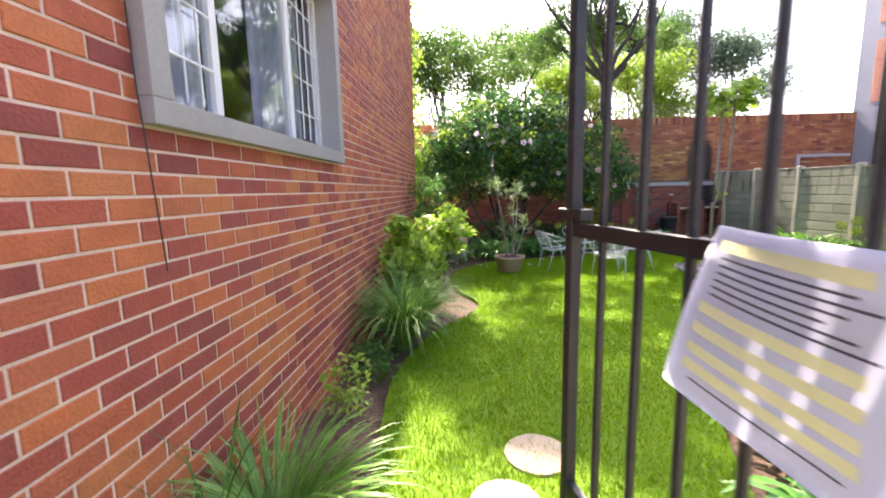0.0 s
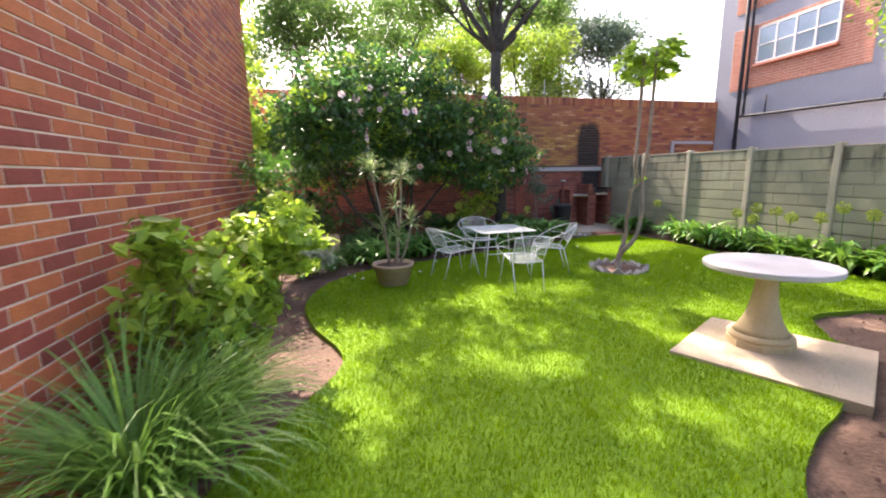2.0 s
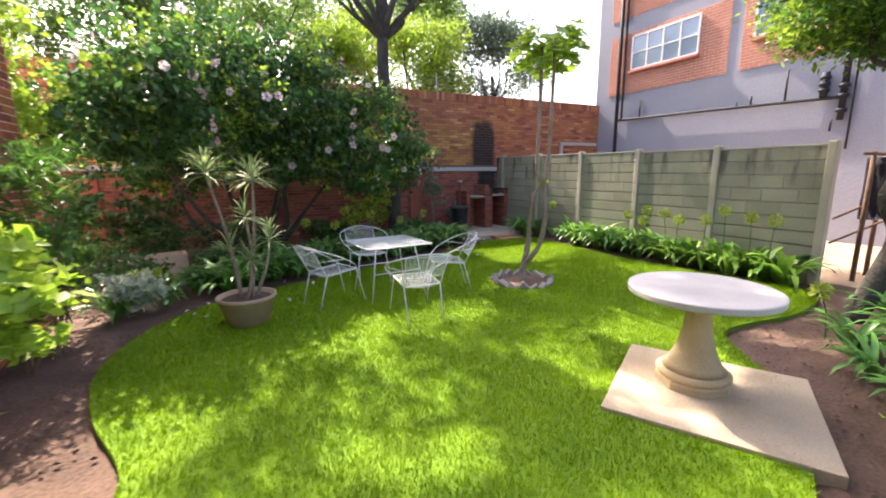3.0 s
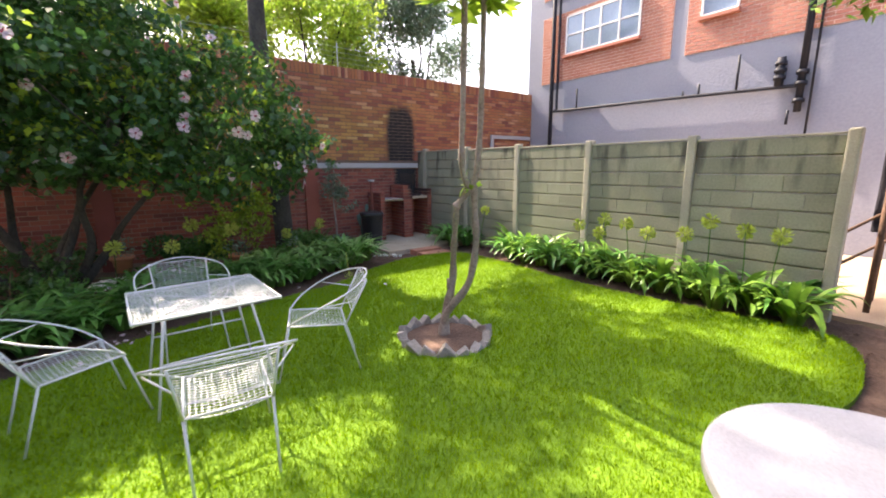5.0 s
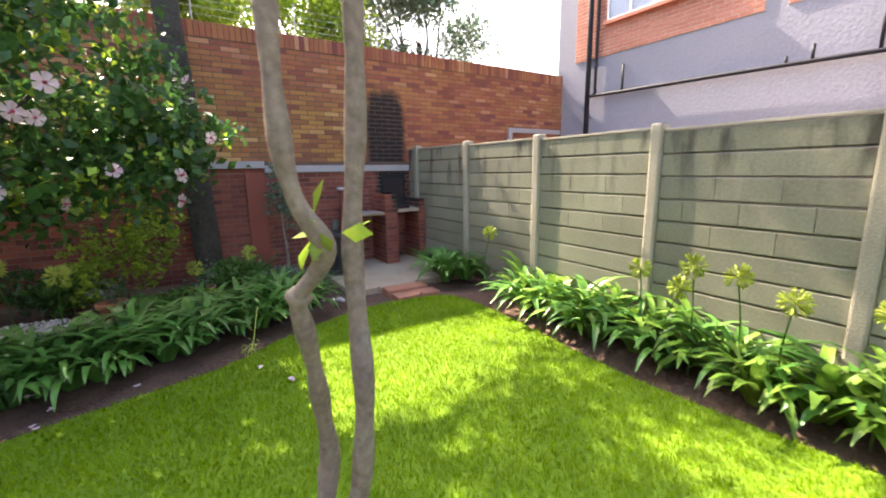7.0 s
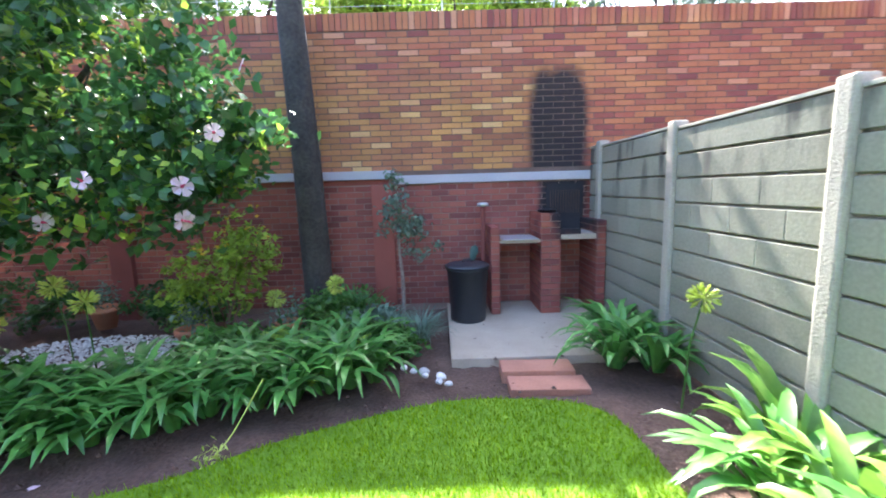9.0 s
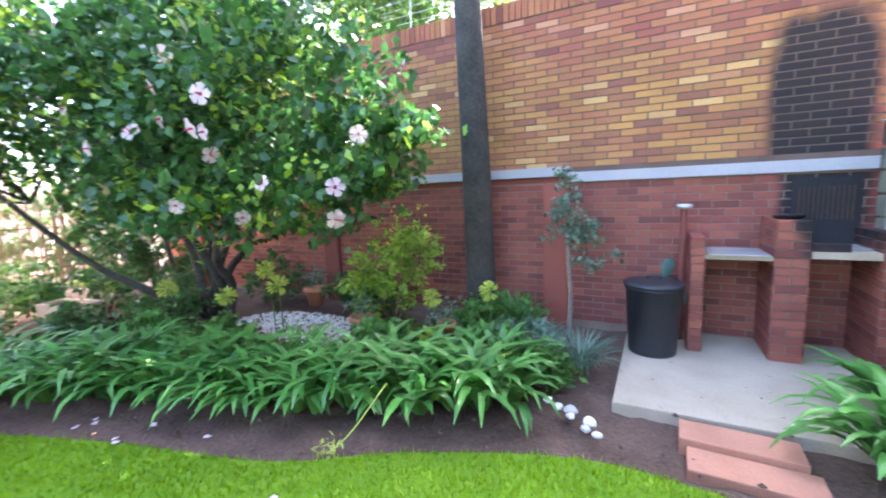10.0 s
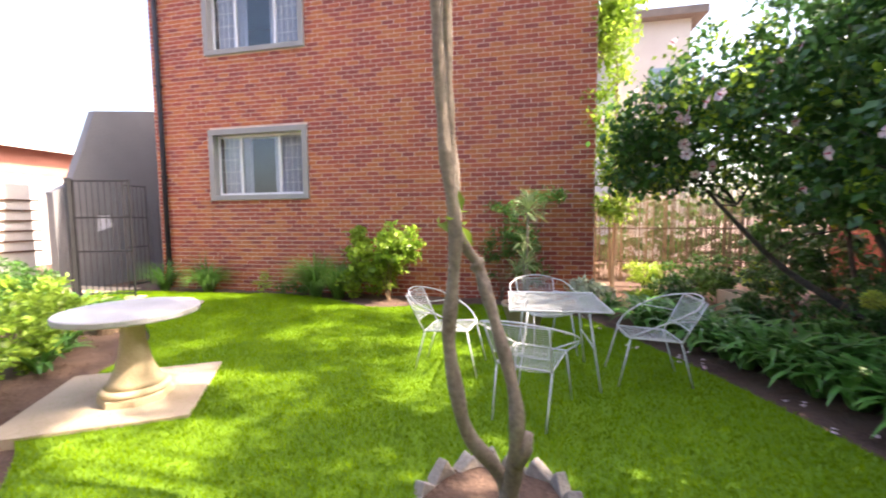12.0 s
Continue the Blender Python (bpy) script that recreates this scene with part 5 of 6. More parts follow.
for q, n in ((qa, 26), (qb, 30)):
    for k in range(n):
        b = q[-1] - Vector((0, 0, 0.45 * (k / n) ** 1.3))
        v, f, tip = palmate(r, b, k * 2.4 + r.uniform(-0.3, 0.3), r.uniform(0.22, 0.42), r.uniform(0.17, 0.25), r.uniform(0.2, 0.9))
        stalk = part("leaf_stalk", tubed([b, b.lerp(tip, 0.55) + Vector((0, 0, 0.03)), tip], [0.006, 0.005, 0.003], 4), M["leaf_lime"], young)
        triangles("leaf", np.array([tuple(p) for p in v]), np.array(f), M["leaf_lime"], stalk)
v, f = leaves_mesh(np.array([(0.14, -0.18, 1.46)]) + r.normal(size=(9, 3)) * 0.04, 0.1, r, 0.4, 0.5, 0.1)
triangles("shoot", v, f, M["leaf_lime"], young, "small lime shoot on the stem")

# dense round-headed tree at the fence end
ball = empty("round_tree", pose(6.65, 5.4, 0), "leaning dark trunk with a dense rounded green crown", "tree")
q = bend([(-0.05, 0.02, -0.05), (0.14, -0.09, 0.5), (0.25, -0.14, 0.92), (0.11, -0.05, 1.34), (0.36, -0.2, 1.8), (0.52, -0.14, 2.4)], 5)
bm = tube(bmesh.new(), q, spread_radii(len(q), 0.105, 0.065), 12)
limbs(bm, r, q[-1], [(-0.2, 0.2, 3.2), (1.2, 0.1, 3.3), (0.6, -0.8, 3.3), (0.5, 0.6, 3.4)], 0.05, 0.015, 7, 0.15)
part("trunk", bm, M["bark_dark"], ball, smooth=True)
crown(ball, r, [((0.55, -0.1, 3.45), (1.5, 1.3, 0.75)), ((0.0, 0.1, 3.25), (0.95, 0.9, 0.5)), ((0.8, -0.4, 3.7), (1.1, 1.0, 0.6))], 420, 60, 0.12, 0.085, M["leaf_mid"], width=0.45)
# lime leaves paint sunlight onto one side of the crown
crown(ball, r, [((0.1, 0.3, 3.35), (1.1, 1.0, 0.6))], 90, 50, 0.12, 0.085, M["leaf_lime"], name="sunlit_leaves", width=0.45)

# creeper and lime shrub at the house corner
creeper = empty("climbing_shrub", pose(-1.6, 10.0, 0), "tall lime green climbing shrub at the house corner", "shrub")
part("stem", limbs(bmesh.new(), r, (0, 0, -0.05), [(0.15, -0.05, 4.6), (-0.1, 0.0, 5.2), (0.3, -0.15, 3.2)], 0.03, 0.01, 7, 0.05), M["bark_brown"], creeper)
crown(creeper, r, [((0.2, -0.1, 4.6), (0.38, 0.4, 1.0)), ((0.35, -0.2, 3.0), (0.3, 0.32, 0.9)), ((-0.1, 0.0, 5.6), (0.45, 0.4, 0.8)), ((0.4, -0.1, 1.9), (0.28, 0.3, 0.7))], 210, 30, 0.1, 0.09, M["leaf_lime"], width=0.6)


# ---- shrubs and bedding ----
def shrub(x, y, lobes, clumps, per, size, mat, label, seed, name="shrub", stem="bark_brown", width=0.55, spread=0.06, z=0.0):
    r = np.random.default_rng(seed)
    t = empty(name, pose(x, y, z), label, "shrub")
    bm = bmesh.new()
    for c, ra in lobes:
        limbs(bm, r, (r.uniform(-0.04, 0.04), r.uniform(-0.04, 0.04), -0.05), [(c[0], c[1], c[2] + ra[2] * 0.4), (c[0] + ra[0] * 0.5, c[1], c[2])], 0.012, 0.004, 5, 0.05)
    part("stem", bm, M[stem], t)
    crown(t, r, lobes, clumps, per, spread, size, M[mat], "leaves", width)
    return t


shrub(-0.66, 6.02, [((0.0, 0, 0.82), (0.38, 0.42, 0.42)), ((0.28, 0.25, 1.05), (0.35, 0.35, 0.34)), ((-0.1, -0.2, 0.45), (0.35, 0.35, 0.32))], 120, 26, 0.105, "leaf_lime", "lime green leafy shrub against the brick wall", 31)
shrub(-0.78, 5.4, [((0.0, 0, 0.72), (0.27, 0.3, 0.42)), ((0.12, -0.1, 0.36), (0.27, 0.27, 0.28)), ((-0.1, 0.0, 1.12), (0.16, 0.16, 0.2))], 60, 18, 0.15, "leaf_lime", "bright green broad-leaved shrub against the wall", 32, width=0.42)
shrub(-0.85, 8.0, [((0.0, 0, 1.0), (0.35, 0.4, 0.3)), ((0.1, 0.3, 1.25), (0.35, 0.3, 0.2)), ((0, -0.1, 0.6), (0.25, 0.25, 0.3))], 46, 14, 0.13, "leaf_mid", "tall loose green shrub against the wall", 33, width=0.22)
shrub(-0.8, 8.45, [((0.0, 0, 0.8), (0.3, 0.4, 0.55)), ((0.0, -0.2, 1.6), (0.35, 0.45, 0.2)), ((0.05, 0.35, 1.85), (0.35, 0.35, 0.18))], 64, 14, 0.16, "leaf_mid", "spindly bamboo-like shrub against the wall", 34, width=0.14)
shrub(-0.9, 3.75, [((0.0, 0, 0.14), (0.2, 0.2, 0.12))], 16, 22, 0.05, "leaf_mid", "low green bedding plant in the wall bed", 35)
shrub(-0.95, 4.1, [((0.0, 0, 0.12), (0.16, 0.2, 0.12))], 12, 22, 0.06, "leaf_mid", "low green bedding plant in the wall bed", 36)
shrub(-0.95, 3.25, [((0.0, 0, 0.22), (0.14, 0.16, 0.2))], 12, 18, 0.06, "leaf_lime", "small lime bedding plant in the wall bed", 37)
shrub(-1.2, 12.7, [((0, 0, 1.3), (0.8, 0.6, 0.7)), ((0.6, 0.2, 0.8), (0.6, 0.5, 0.6)), ((-0.5, 0.0, 0.7), (0.6, 0.5, 0.6))], 130, 26, 0.1, "leaf_dark", "tall dark shrub filling the shaded corner", 97)
for hy, hs in ((10.2, 1.2), (11.4, 1.35), (12.6, 1.25), (13.8, 1.3)):
    shrub(-4.9, hy, [((0, 0, 1.0 * hs), (0.75, 0.8, 0.85)), ((0.1, 0.5, 0.55), (0.6, 0.6, 0.5)), ((0, -0.4, 0.6), (0.6, 0.6, 0.5))], 90, 26, 0.11, "leaf_mid", "dense green hedge shrub behind the reed fence", int(hy * 10))
M["leaf_pale"] = material("white edged leaf", (0.36, 0.42, 0.28), (0.62, 0.66, 0.52), 3, 0.5, 0.0, 20, spread=0.3, translucent=0.3)
shrub(-0.42, 9.45, [((0, 0, 0.3), (0.3, 0.35, 0.22))], 26, 24, 0.1, "leaf_pale", "white variegated plant at the bed edge", 44)
shrub(3.6, 13.15, [((0.0, 0, 0.75), (0.55, 0.4, 0.5)), ((0.25, -0.05, 1.05), (0.4, 0.35, 0.3)), ((-0.3, 0, 0.5), (0.35, 0.35, 0.35))], 80, 22, 0.08, "leaf_lime", "leggy green shrub with yellow blossom", 38)
r = np.random.default_rng(40)
v, f = leaves_mesh(crown_points(r, [((3.85, 13.1, 1.15), (0.4, 0.35, 0.3))], 9, 9, 0.04), 0.045, r, 0.4, 0.8, 0.1)
tagged(triangles("blossom", v, f, M["petal_yellow"]), "yellow blossom on the leggy shrub", "flower", kind="stuff")
std = empty("small_tree", pose(5.5, 13.6, 0), "small standard tree with a thin pale trunk", "tree")
q = bend([(0, 0, -0.05), (0.02, 0, 0.4), (-0.01, 0.01, 0.9), (0.0, 0, 1.5)], 4)
part("trunk", tubed(q, spread_radii(len(q), 0.028, 0.012), 8), M["bark_grey"], std, smooth=True)
crown(std, np.random.default_rng(41), [((-0.02, 0, 1.2), (0.22, 0.2, 0.3)), ((0.25, -0.05, 0.85), (0.2, 0.16, 0.14)), ((-0.03, 0, 1.55), (0.15, 0.13, 0.2)), ((0.15, 0, 1.1), (0.2, 0.15, 0.12))], 60, 16, 0.045, 0.06, M["leaf_grey"], width=0.6)
for x, y, s, m, sd in ((-0.95, 12.2, 0.95, "leaf_dark", 50), (0.45, 11.35, 0.42, "leaf_dark", 51), (-0.1, 12.5, 1.05, "leaf_dark", 93), (-1.5, 11.3, 0.8, "leaf_mid", 94), (-0.75, 10.7, 0.5, "leaf_dark", 95), (0.95, 12.0, 0.6, "leaf_dark", 96), (2.6, 13.7, 0.5, "leaf_dark", 52), (1.0, 13.6, 0.6, "leaf_dark", 53), (-0.8, 13.2, 0.7, "leaf_dark", 54),
                       (4.7, 13.2, 0.38, "leaf_mid", 55), (5.2, 12.9, 0.34, "leaf_grey", 56), (-1.9, 11.6, 0.55, "leaf_mid", 57), (-2.4, 12.8, 0.5, "leaf_lime", 58), (-0.4, 10.3, 0.3, "leaf_lime", 59),
                       (-2.8, 10.9, 0.5, "leaf_lime", 60), (4.2, 12.5, 0.3, "leaf_mid", 84), (5.0, 12.65, 0.3, "leaf_mid", 85), (3.75, 12.5, 0.28, "leaf_strap", 86), (5.45, 12.45, 0.26, "leaf_mid", 87),
                       (3.0, 13.5, 0.42, "leaf_mid", 88), (4.75, 13.55, 0.4, "leaf_strap", 89), (1.3, 11.7, 0.3, "leaf_strap", 90), (2.2, 11.9, 0.28, "leaf_mid", 92)):
    shrub(x, y, [((0, 0, s * 0.6), (s * 0.9, s * 0.8, s * 0.55)), ((s * 0.4, 0.1, s * 0.4), (s * 0.7, s * 0.6, s * 0.4))], 46, 24, 0.075, m, "leafy undergrowth shrub in the shaded bed", sd)
for x, y, s, m, sd in ((3.2, 3.35, 0.68, "leaf_lime", 61), (2.55, 2.7, 0.6, "leaf_lime", 62), (4.0, 3.75, 0.62, "leaf_lime", 63), (2.0, 1.5, 0.6, "leaf_mid", 64), (4.9, 3.3, 0.6, "leaf_lime", 65),
                       (6.0, 3.7, 0.7, "leaf_mid", 66), (7.3, 4.6, 0.6, "leaf_lime", 67), (1.5, 0.5, 0.7, "leaf_mid", 68), (3.2, 1.8, 0.9, "leaf_mid", 69), (5.2, 2.2, 0.9, "leaf_mid", 70)):
    shrub(x, y, [((0, 0, s * 0.7), (s * 0.85, s * 0.8, s * 0.6)), ((s * 0.3, 0.2, s * 0.5), (s * 0.7, s * 0.6, s * 0.5))], 64, 26, 0.08, m, "bright leafy shrub in the sunny bed", sd)


# strap-leaved lilies: a few clumps, then copies
def lily(seed, n=28, length=0.62, mat="leaf_strap"):
    r = np.random.default_rng(seed)
    t = empty("agapanthus", pose(0, 0, -50), "agapanthus clump with arching strap leaves", "plant", "agapanthus in the beds")
    for k in range(n):
        a, q = r.uniform(0, 2 * math.pi), 0.07 * math.sqrt(r.uniform(0, 1))
        v, f = strap(r, (q * math.cos(a), q * math.sin(a), 0), a + r.uniform(-0.4, 0.4), length * r.uniform(0.7, 1.15), 0.074 * r.uniform(0.75, 1.2), 1.2 * r.uniform(0.75, 1.2), 2.3 * r.uniform(0.6, 1.3), 6)
        part("leaf", (v, f), M[mat], t, smooth=True)
    return t


# the fifth clump wears the strap colour with sunlight painted in
LILY = [lily(100 + k) for k in range(4)] + [lily(110, 26, 0.55, "leaf_strap_sunlit")]
used = set()


def plant_lily(k, x, y, s, z=-0.01):
    m = pose(x, y, z, 0, 0, rng.uniform(0, 360)) @ Matrix.Scale(s, 4)
    if k in used:
        copy = copy_thing(LILY[k], m)
        copy.scale = (s, s, s)
    else:
        LILY[k].matrix_basis = m
        used.add(k)


y = 6.45
while y < 10.65:
    plant_lily(int(rng.choice([0, 1, 4, 4, 4, 4])), 7.55 + rng.uniform(-0.12, 0.12), y, rng.uniform(1.05, 1.3))
    if rng.uniform() < 0.75:
        plant_lily(int(rng.choice([0, 1, 2, 3, 4, 4])), 7.75 + rng.uniform(-0.05, 0.05), y + 0.2, rng.uniform(1.05, 1.35))
    y += rng.uniform(0.27, 0.36)
for x, y in ((7.65, 12.35), (7.45, 12.1), (7.7, 12.75), (7.75, 12.0)):
    plant_lily(int(rng.integers(0, 4)), x, y, rng.uniform(0.9, 1.1))
edge = bend([(0.55, 9.95, 0), (1.7, 10.5, 0), (3.0, 11.0, 0), (4.1, 11.4, 0), (5.35, 11.95, 0)], 6)
for k, p in enumerate(edge):
    for row in range(2):
        plant_lily(int(rng.integers(0, 4)), p.x - 0.12 * row + rng.uniform(-0.06, 0.06), p.y + 0.34 * row + rng.uniform(-0.06, 0.06), rng.uniform(0.85, 1.1))
for x, y, s in ((4.7, 4.4, 0.8), (5.05, 4.75, 0.75), (5.6, 5.05, 0.8), (5.2, 4.3, 1.0), (5.9, 4.6, 1.1), (6.3, 4.9, 1.0), (4.3, 4.1, 0.9), (6.9, 5.2, 0.9), (3.3, 3.75, 0.8), (2.75, 3.3, 0.7), (1.65, 2.3, 1.0), (1.5, 1.9, 1.0), (1.9, 2.9, 0.8),
                (-0.1, 9.65, 0.8), (-0.55, 9.4, 0.9), (0.2, 10.2, 0.9)):
    plant_lily(int(rng.integers(0, 5)), x, y, s)


def umbel(x, y, h, lean):
    t = empty("tall_agapanthus", pose(x, y, -0.01), "round yellow green agapanthus seed head on a tall stalk", "plant", "agapanthus in seed")
    r = np.random.default_rng(int(x * 100 + y * 10))
    tip = Vector((lean[0], lean[1], h))
    part("stalk", tubed([(0, 0, 0), Vector((lean[0] * 0.3, lean[1] * 0.3, h * 0.6)), tip], [0.007, 0.006, 0.005], 6), M["leaf_mid"], t)
    d = r.normal(size=(70, 3))
    d /= np.linalg.norm(d, axis=1)[:, None]
    bm = bmesh.new()
    for q in d:
        q = Vector(q)
        tube(bm, [tip, tip + q * 0.05, tip + q * 0.08, tip + q * 0.105], [0.001, 0.002, 0.010, 0.003], 4)
    part("umbel", bm, M["bud"], t, "ball of yellow green buds")


for x, y, h in ((7.62, 11.4, 0.8), (7.55, 9.05, 0.75), (7.5, 8.85, 0.68), (7.5, 8.6, 0.9), (7.6, 8.3, 0.85), (7.5, 8.05, 0.78), (7.45, 7.55, 0.82), (7.55, 7.3, 1.0), (7.6, 6.95, 0.9), (7.6, 6.7, 0.9),
                (3.2, 11.9, 0.78), (2.85, 12.1, 0.85), (2.55, 11.8, 0.62), (1.9, 11.5, 0.7), (4.9, 12.9, 0.62), (4.3, 12.9, 0.5), (5.7, 5.3, 0.45)):
    umbel(x, y, h, (rng.uniform(-0.1, 0.1), rng.uniform(-0.1, 0.1)))


# ornamental grasses beside the house wall
def grass_clump(x, y, n, length, width, rise, curl, seed, label, mat="leaf_grass", rad=0.1, z=-0.01):
    r = np.random.default_rng(seed)
    v, f = strap_clump(r, n, length, width, rise, curl, rad, 7)
    t = empty("ornamental_grass", pose(x, y, z), label, "plant")
    triangles("blades", np.array([tuple(p) for p in v]), np.array(f), M[mat], t)
    return t


grass_clump(-0.75, 4.5, 420, 1.05, 0.0145, 1.4, 2.3, 71, "arching green ornamental grass clump by the wall")
grass_clump(-0.66, 5.0, 300, 0.95, 0.014, 1.4, 2.4, 72, "arching green ornamental grass clump by the wall")
grass_clump(-0.93, 1.95, 340, 0.8, 0.014, 1.3, 2.5, 73, "pale green ornamental grass clump by the wall")
grass_clump(-1.08, 1.75, 18, 0.85, 0.02, 1.5, 1.0, 74, "upright sword-leaved plant by the wall", "leaf_mid")
grass_clump(-0.75, 1.05, 200, 0.8, 0.012, 1.4, 2.2, 75, "green ornamental grass clump beside the downpipe", "leaf_mid")
grass_clump(5.35, 13.1, 150, 0.4, 0.012, 1.2, 1.8, 76, "fine tufted green border grass", "leaf_grey")
grass_clump(5.75, 12.85, 170, 0.42, 0.012, 1.2, 1.8, 77, "fine tufted green border grass", "leaf_grey")
grass_clump(5.0, 13.4, 60, 0.55, 0.03, 1.3, 1.6, 78, "dark tufted strap-leaved plant", "leaf_mid")


# fern fronds with leaflets
def fern(x, y, seed):
    r = np.random.default_rng(seed)
    t = empty("fern", pose(x, y, -0.01), "lime green fern with feathery fronds", "plant")
    vs, fs = [], []
    for k in range(13):
        a, rise = r.uniform(0, 6.28), r.uniform(0.8, 1.3)
        h = Vector((math.cos(a), math.sin(a), 0))
        s = Vector((-h.y, h.x, 0))
        p, L = Vector((0, 0, 0)), r.uniform(0.4, 0.6)
        for i in range(18):
            q = p + (h * math.cos(rise) + Vector((0, 0, math.sin(rise)))) * L / 18
            w = 0.10 * math.sin(math.pi * min(1, (i + 2) / 20)) + 0.01
            for sg in (-1, 1):
                o = len(vs)
                vs += [p, q, p + s * sg * w + h * w * 0.5 - Vector((0, 0, 0.01))]
                fs.append((o, o + 1, o + 2))
            p, rise = q, rise - 0.06
    triangles("fronds", np.array([tuple(q) for q in vs]), np.array(fs), M["leaf_lime"], t)


fern(5.0, 12.05, 81)
fern(4.55, 12.0, 82)
fern(4.75, 12.35, 83)

# ---- pots, trough, gravel and litter ----
pot = empty("plant_pot", pose(0.8, 8.42, 0.0), "wide sandy clay pot on the lawn edge", "pot")
part("bowl", lathe([(0.19, 0.0), (0.2, 0.005), (0.285, 0.29), (0.30, 0.295), (0.30, 0.33), (0.27, 0.33), (0.26, 0.28), (0.05, 0.275)], 36), M["terracotta"], pot, smooth=True)
part("soil", lathe([(0.262, 0.276), (0.255, 0.29), (0.1, 0.3)], 24), M["soil"], pot)
dr = empty("dragon_tree", pose(0.8, 8.42, 0.285), "potted dragon tree with spiky pale leaf rosettes", "plant")
r = np.random.default_rng(91)
for (bx, by), tp, n in (((-0.05, 0.0), (-0.26, 0.05, 1.31), 58), ((0.03, 0.02), (0.16, 0.05, 1.25), 62), ((0.06, 0.0), (0.06, 0.0, 0.86), 30), ((0.1, 0.03), (0.28, 0.02, 0.6), 34),
                        ((0.0, -0.08), (0.06, -0.1, 0.42), 32), ((-0.06, 0.06), (-0.12, 0.05, 0.5), 28)):
    q = bend([(bx, by, 0), Vector((bx, by, 0)).lerp(Vector(tp), 0.5) + Vector((0.03, 0.0, 0.03)), tp], 5)
    part("cane", tubed(q, spread_radii(len(q), 0.019, 0.014), 8), M["bark_grey"], dr, smooth=True)
    vs, fs = [], []
    for k in range(n):
        rise_a = r.uniform(-0.25, 1.45)
        v, f = strap(r, Vector(tp) + Vector((0, 0, 0.05 * (rise_a / 1.45))), k * 2.4, r.uniform(0.24, 0.36) if tp[2] > 1 else r.uniform(0.2, 0.3), 0.022, rise_a, r.uniform(0.5, 1.3), 6)
        fs += [tuple(i + len(vs) for i in t) for t in f]
        vs += v
    triangles("rosette", np.array([tuple(p) for p in vs]), np.array(fs), M["leaf_sword"], dr, "rosette of narrow pale leaves")
trough = empty("planter_trough", pose(-0.37, 11.6, -0.03, 0, 0, 12), "pale concrete planter trough under the bush", "planter")
for nm, b in (("side", (-0.35, 0.35, -0.17, -0.13, 0, 0.36)), ("side", (-0.35, 0.35, 0.13, 0.17, 0, 0.36)), ("end", (-0.35, -0.31, -0.129, 0.129, 0, 0.36)), ("end", (0.31, 0.35, -0.129, 0.129, 0, 0.36)), ("soil", (-0.309, 0.309, -0.128, 0.128, 0, 0.32))):
    part(nm, boxed(*b, 0.004), M["soil"] if nm == "soil" else M["concrete"], trough)
for x, y, s in ((3.45, 12.75, 1.0), (4.35, 12.95, 0.9), (1.9, 13.6, 1.1)):
    p = empty("flower_pot", pose(x, y, 0.0), "small orange terracotta flower pot in the bed", "pot", "terracotta pots in the bed")
    part("bowl", lathe([(0.09 * s, 0), (0.13 * s, 0.19 * s), (0.15 * s, 0.19 * s), (0.15 * s, 0.24 * s), (0.12 * s, 0.24 * s), (0.11 * s, 0.2 * s)], 24), M["terracotta_red"], p, smooth=True)
    v, f = leaves_mesh(np.array([(0, 0, 0.34 * s)]) + r.normal(size=(160, 3)) * 0.09, 0.06, r, 0.4, 0.5, 0.2)
    triangles("foliage", v, f, M["leaf_grey"], p)
# pebbles under the hibiscus
bm_v, bm_f = [], []
for k in range(1500):
    a, q = r.uniform(0, 6.28), math.sqrt(r.uniform(0, 1))
    x, y, s = 2.45 + 1.0 * q * math.cos(a), 12.75 + 0.5 * q * math.sin(a), r.uniform(0.012, 0.03)
    o = len(bm_v)
    bm_v += [(x - s, y, 0.01), (x, y - s * 0.8, 0.008), (x + s, y, 0.01), (x, y + s * 0.8, 0.008), (x, y, 0.012 + s * 0.7), (x, y, -0.02)]
    bm_f += [(o + i, o + (i + 1) % 4, o + 4) for i in range(4)]
tagged(part("pebbles", (bm_v, bm_f), M["pebble"]), "patch of pale pebbles under the hibiscus", "pebbles", kind="stuff")
# a fallen seed stalk, and a prickly pear beside the bin
fallen = empty("fallen_stalk", pose(4.62, 10.95, 0.02), "thin yellow seed stalk bent down onto the lawn edge", "plant")
part("stalk", tubed(bend([(0.14, 0.42, 0.3), (0.1, 0.3, 0.2), (0.05, 0.14, 0.08), (0, 0, 0.02)], 5), 0.005, 6), M["bud"], fallen)
v, f = leaves_mesh(r.normal(size=(46, 3)) * 0.035 + np.array((0, 0, 0.03)), 0.05, r, 0.3, 0.25, 0.2)
triangles("umbel", v, f, M["bud"], fallen, "spent yellow green seed head")
pear = empty("prickly_pear", pose(6.3, 13.95, 0.008), "blue green prickly pear with flat oval pads", "cactus")
for px, pz, ph, tilt in ((0.0, 0.0, 0.38, 0), (0.08, 0.0, 0.32, 24), (-0.07, 0.33, 0.27, -14), (0.04, 0.35, 0.28, 10), (0.15, 0.27, 0.25, 32), (0.08, 0.6, 0.22, 14)):
    bm = lathe([(0.02, 0.0), (0.04, ph * 0.2), (0.06, ph * 0.5), (0.064, ph * 0.72), (0.04, ph * 0.94), (0.012, ph)], 14)
    for v in bm.verts:
        v.co.y *= 0.22
    part("pad", bm, M["leaf_pad"], pear, smooth=True).matrix_basis = pose(px, 0, pz, 0, tilt, r.uniform(-30, 30))
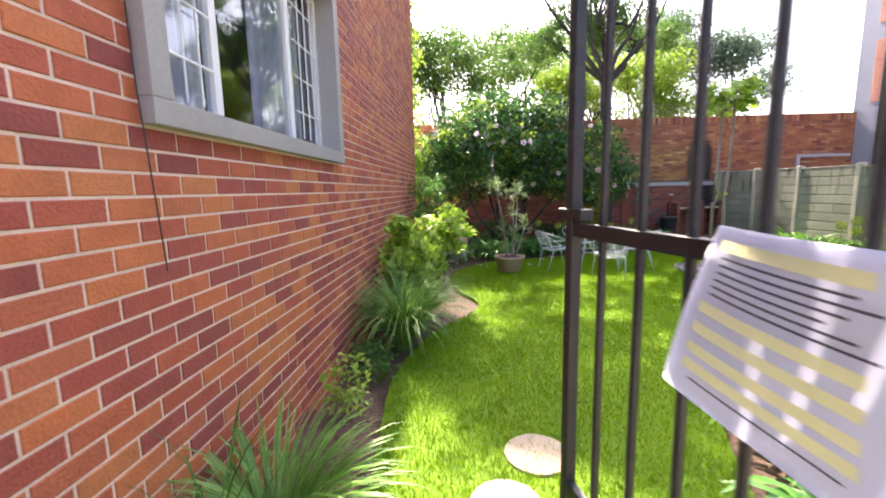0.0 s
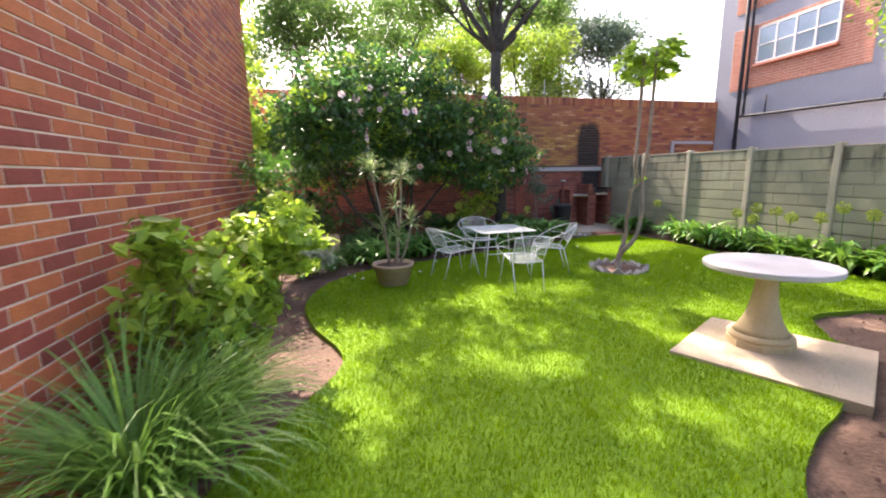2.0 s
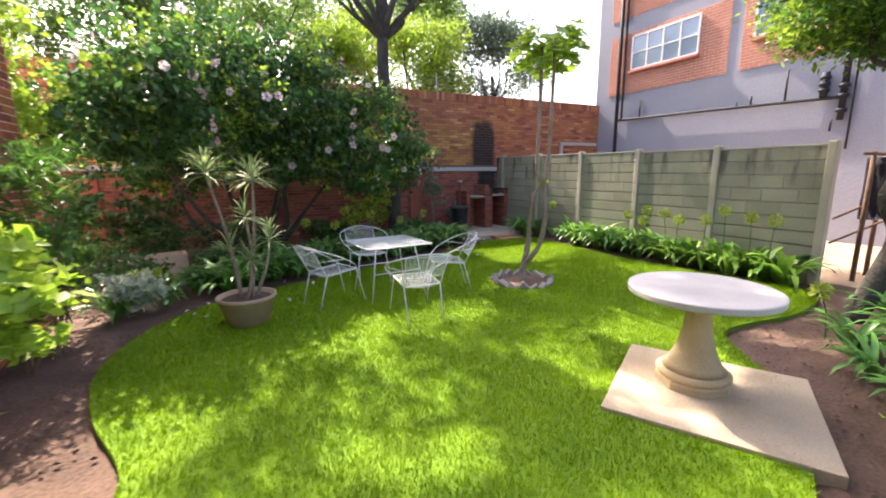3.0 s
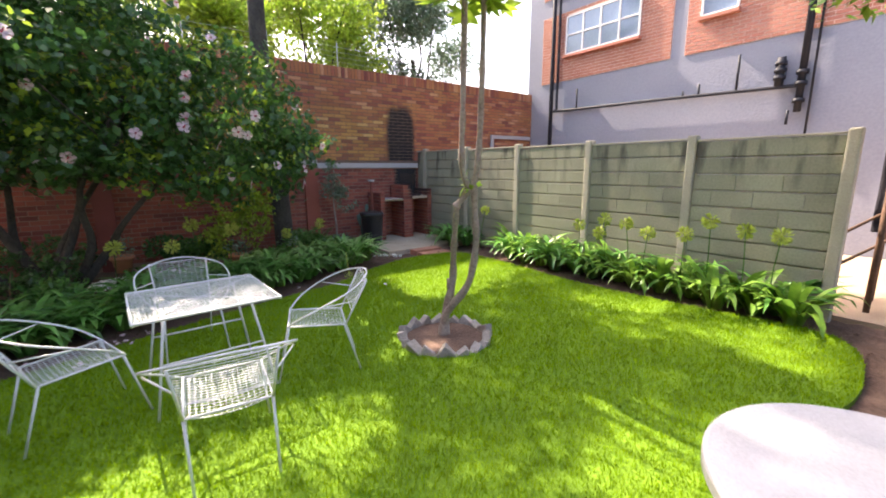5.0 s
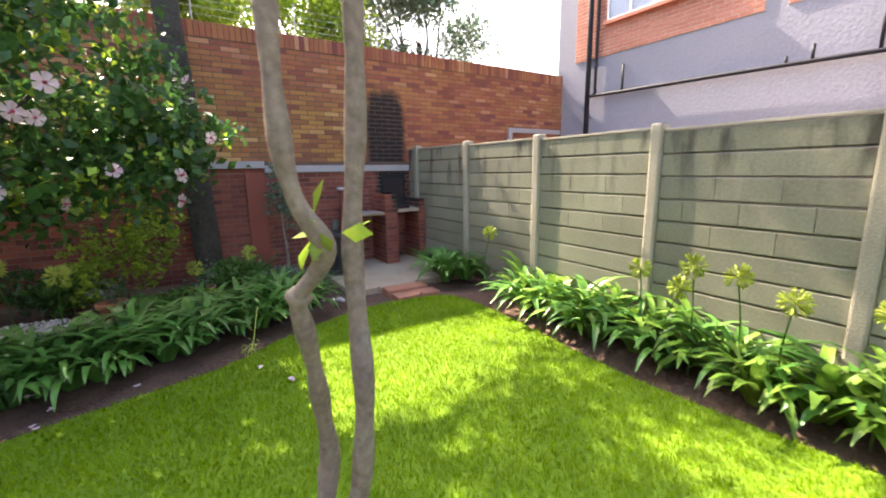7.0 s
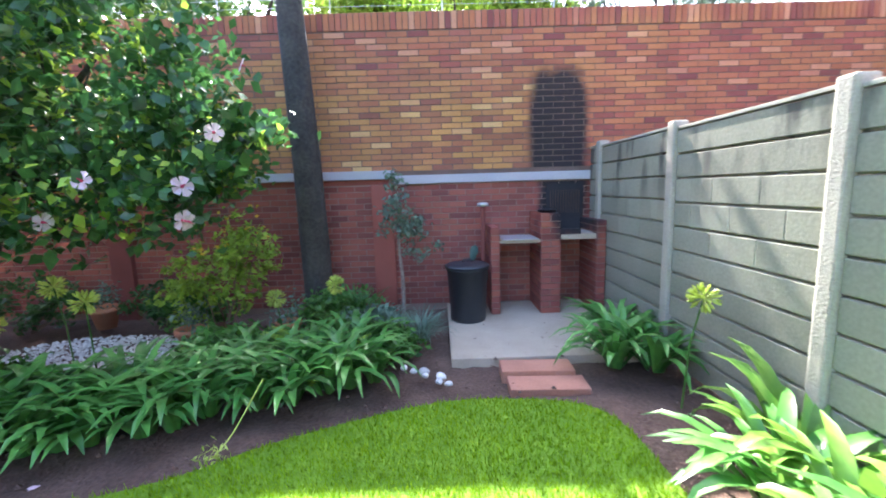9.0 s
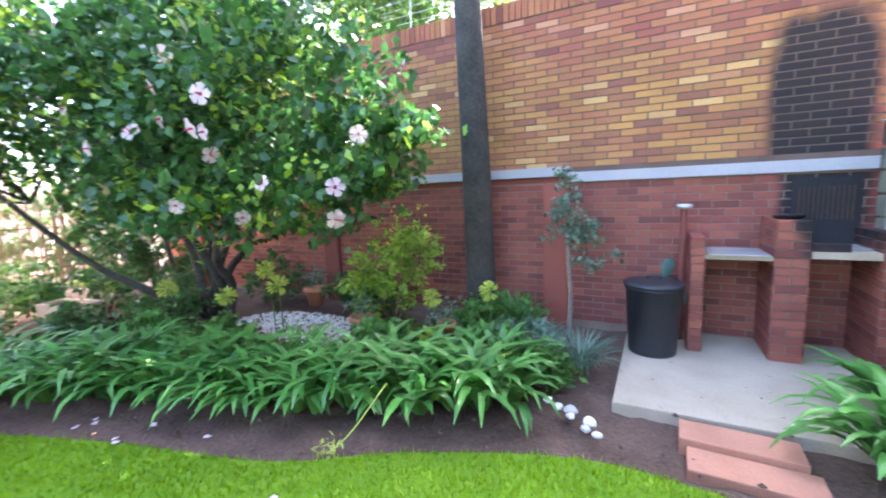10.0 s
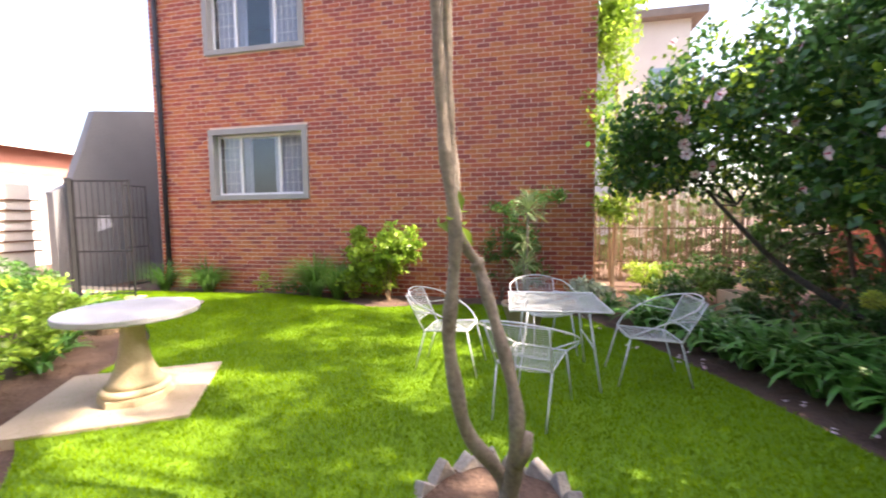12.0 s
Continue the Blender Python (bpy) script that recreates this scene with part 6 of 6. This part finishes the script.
# fallen petals and clods on the soil and lawn
for k in range(26):
    p = bend([(0.4, 9.0, 0), (1.8, 9.9, 0), (3.2, 10.4, 0), (4.8, 11.0, 0)], 8)[int(r.integers(0, 24))]
    v, f = leaves_mesh(np.array([(0, 0, 0.0)]) + r.normal(size=(3, 3)) * 0.01, 0.045, r, 0.8, 0.8, 0)
    o = triangles("fallen_flower", v, f, M["petal"])
    o.location = (p.x + r.normal() * 0.25, p.y + r.normal() * 0.3, 0.055)
    tagged(o, "wilted pale pink flower lying on the ground", "flower", "fallen flowers")
for k in range(7):
    bm = bmesh.new()
    bmesh.ops.create_icosphere(bm, subdivisions=2, radius=r.uniform(0.03, 0.05))
    for v in bm.verts:
        v.co += Vector(noise.noise_vector(v.co * 20 + Vector((k, 1, 2)))) * 0.012
        v.co.z *= 0.6
    s = part("white_stone", bm, M["pebble"])
    s.location = (5.62 + 0.07 * k + r.normal() * 0.03, 12.15 - 0.06 * k + r.normal() * 0.03, 0.02)
    tagged(s, "small white stone edging the bed", "stone", "white stones by the slab")

bm_v, bm_f = [], []
for k in range(2600):
    x, y, s = r.uniform(-1.1, 7.9), r.uniform(0.6, 13.5), r.uniform(0.008, 0.028)
    if inside(np.array([x]), np.array([y]))[0]:
        continue
    o = len(bm_v)
    bm_v += [(x + s * r.uniform(-1, -0.5), y, 0), (x, y - s * r.uniform(0.5, 1), 0), (x + s, y + s * r.uniform(-0.4, 0.4), 0), (x, y + s, 0), (x, y, s * r.uniform(0.4, 0.9)), ]
    bm_f += [(o + i, o + (i + 1) % 4, o + 4) for i in range(4)]
tagged(part("soil_clods", (bm_v, bm_f), M["soil"]), "loose clods of soil on the beds", "soil", kind="stuff")

# ---- brickwork, last ----
bricks(wall_house, (HX, H0, 0), (0, 1, 0), (1, 0, 0), H1 - H0, -0.1424, HZ, M["brick_red"], course=0.0842, long=0.239, joint=0.0115, openings=[(a - 0.11, b + 0.11, c - 0.1, d + 0.11) for a, b, c, d in W_OPEN], near=(0.6, 3.4, 0.6, 1.8), rng=rng)
bricks(wall_back, (BX0, BY, 0), (1, 0, 0), (0, -1, 0), BX1 - BX0, 1.8, BZ - 0.23, M["brick_gold"], course=0.077, long=0.27, openings=[], near=(8.3, 10.9, 1.9, 3.3), rng=rng)
bricks(wall_low, (BX0, BY - 0.132, 0), (1, 0, 0), (0, -1, 0), 8.15 - BX0, 0.0, 1.62, M["brick_maroon"], course=0.077, rng=rng, near=(8.4, 10.9, 0.5, 1.6))
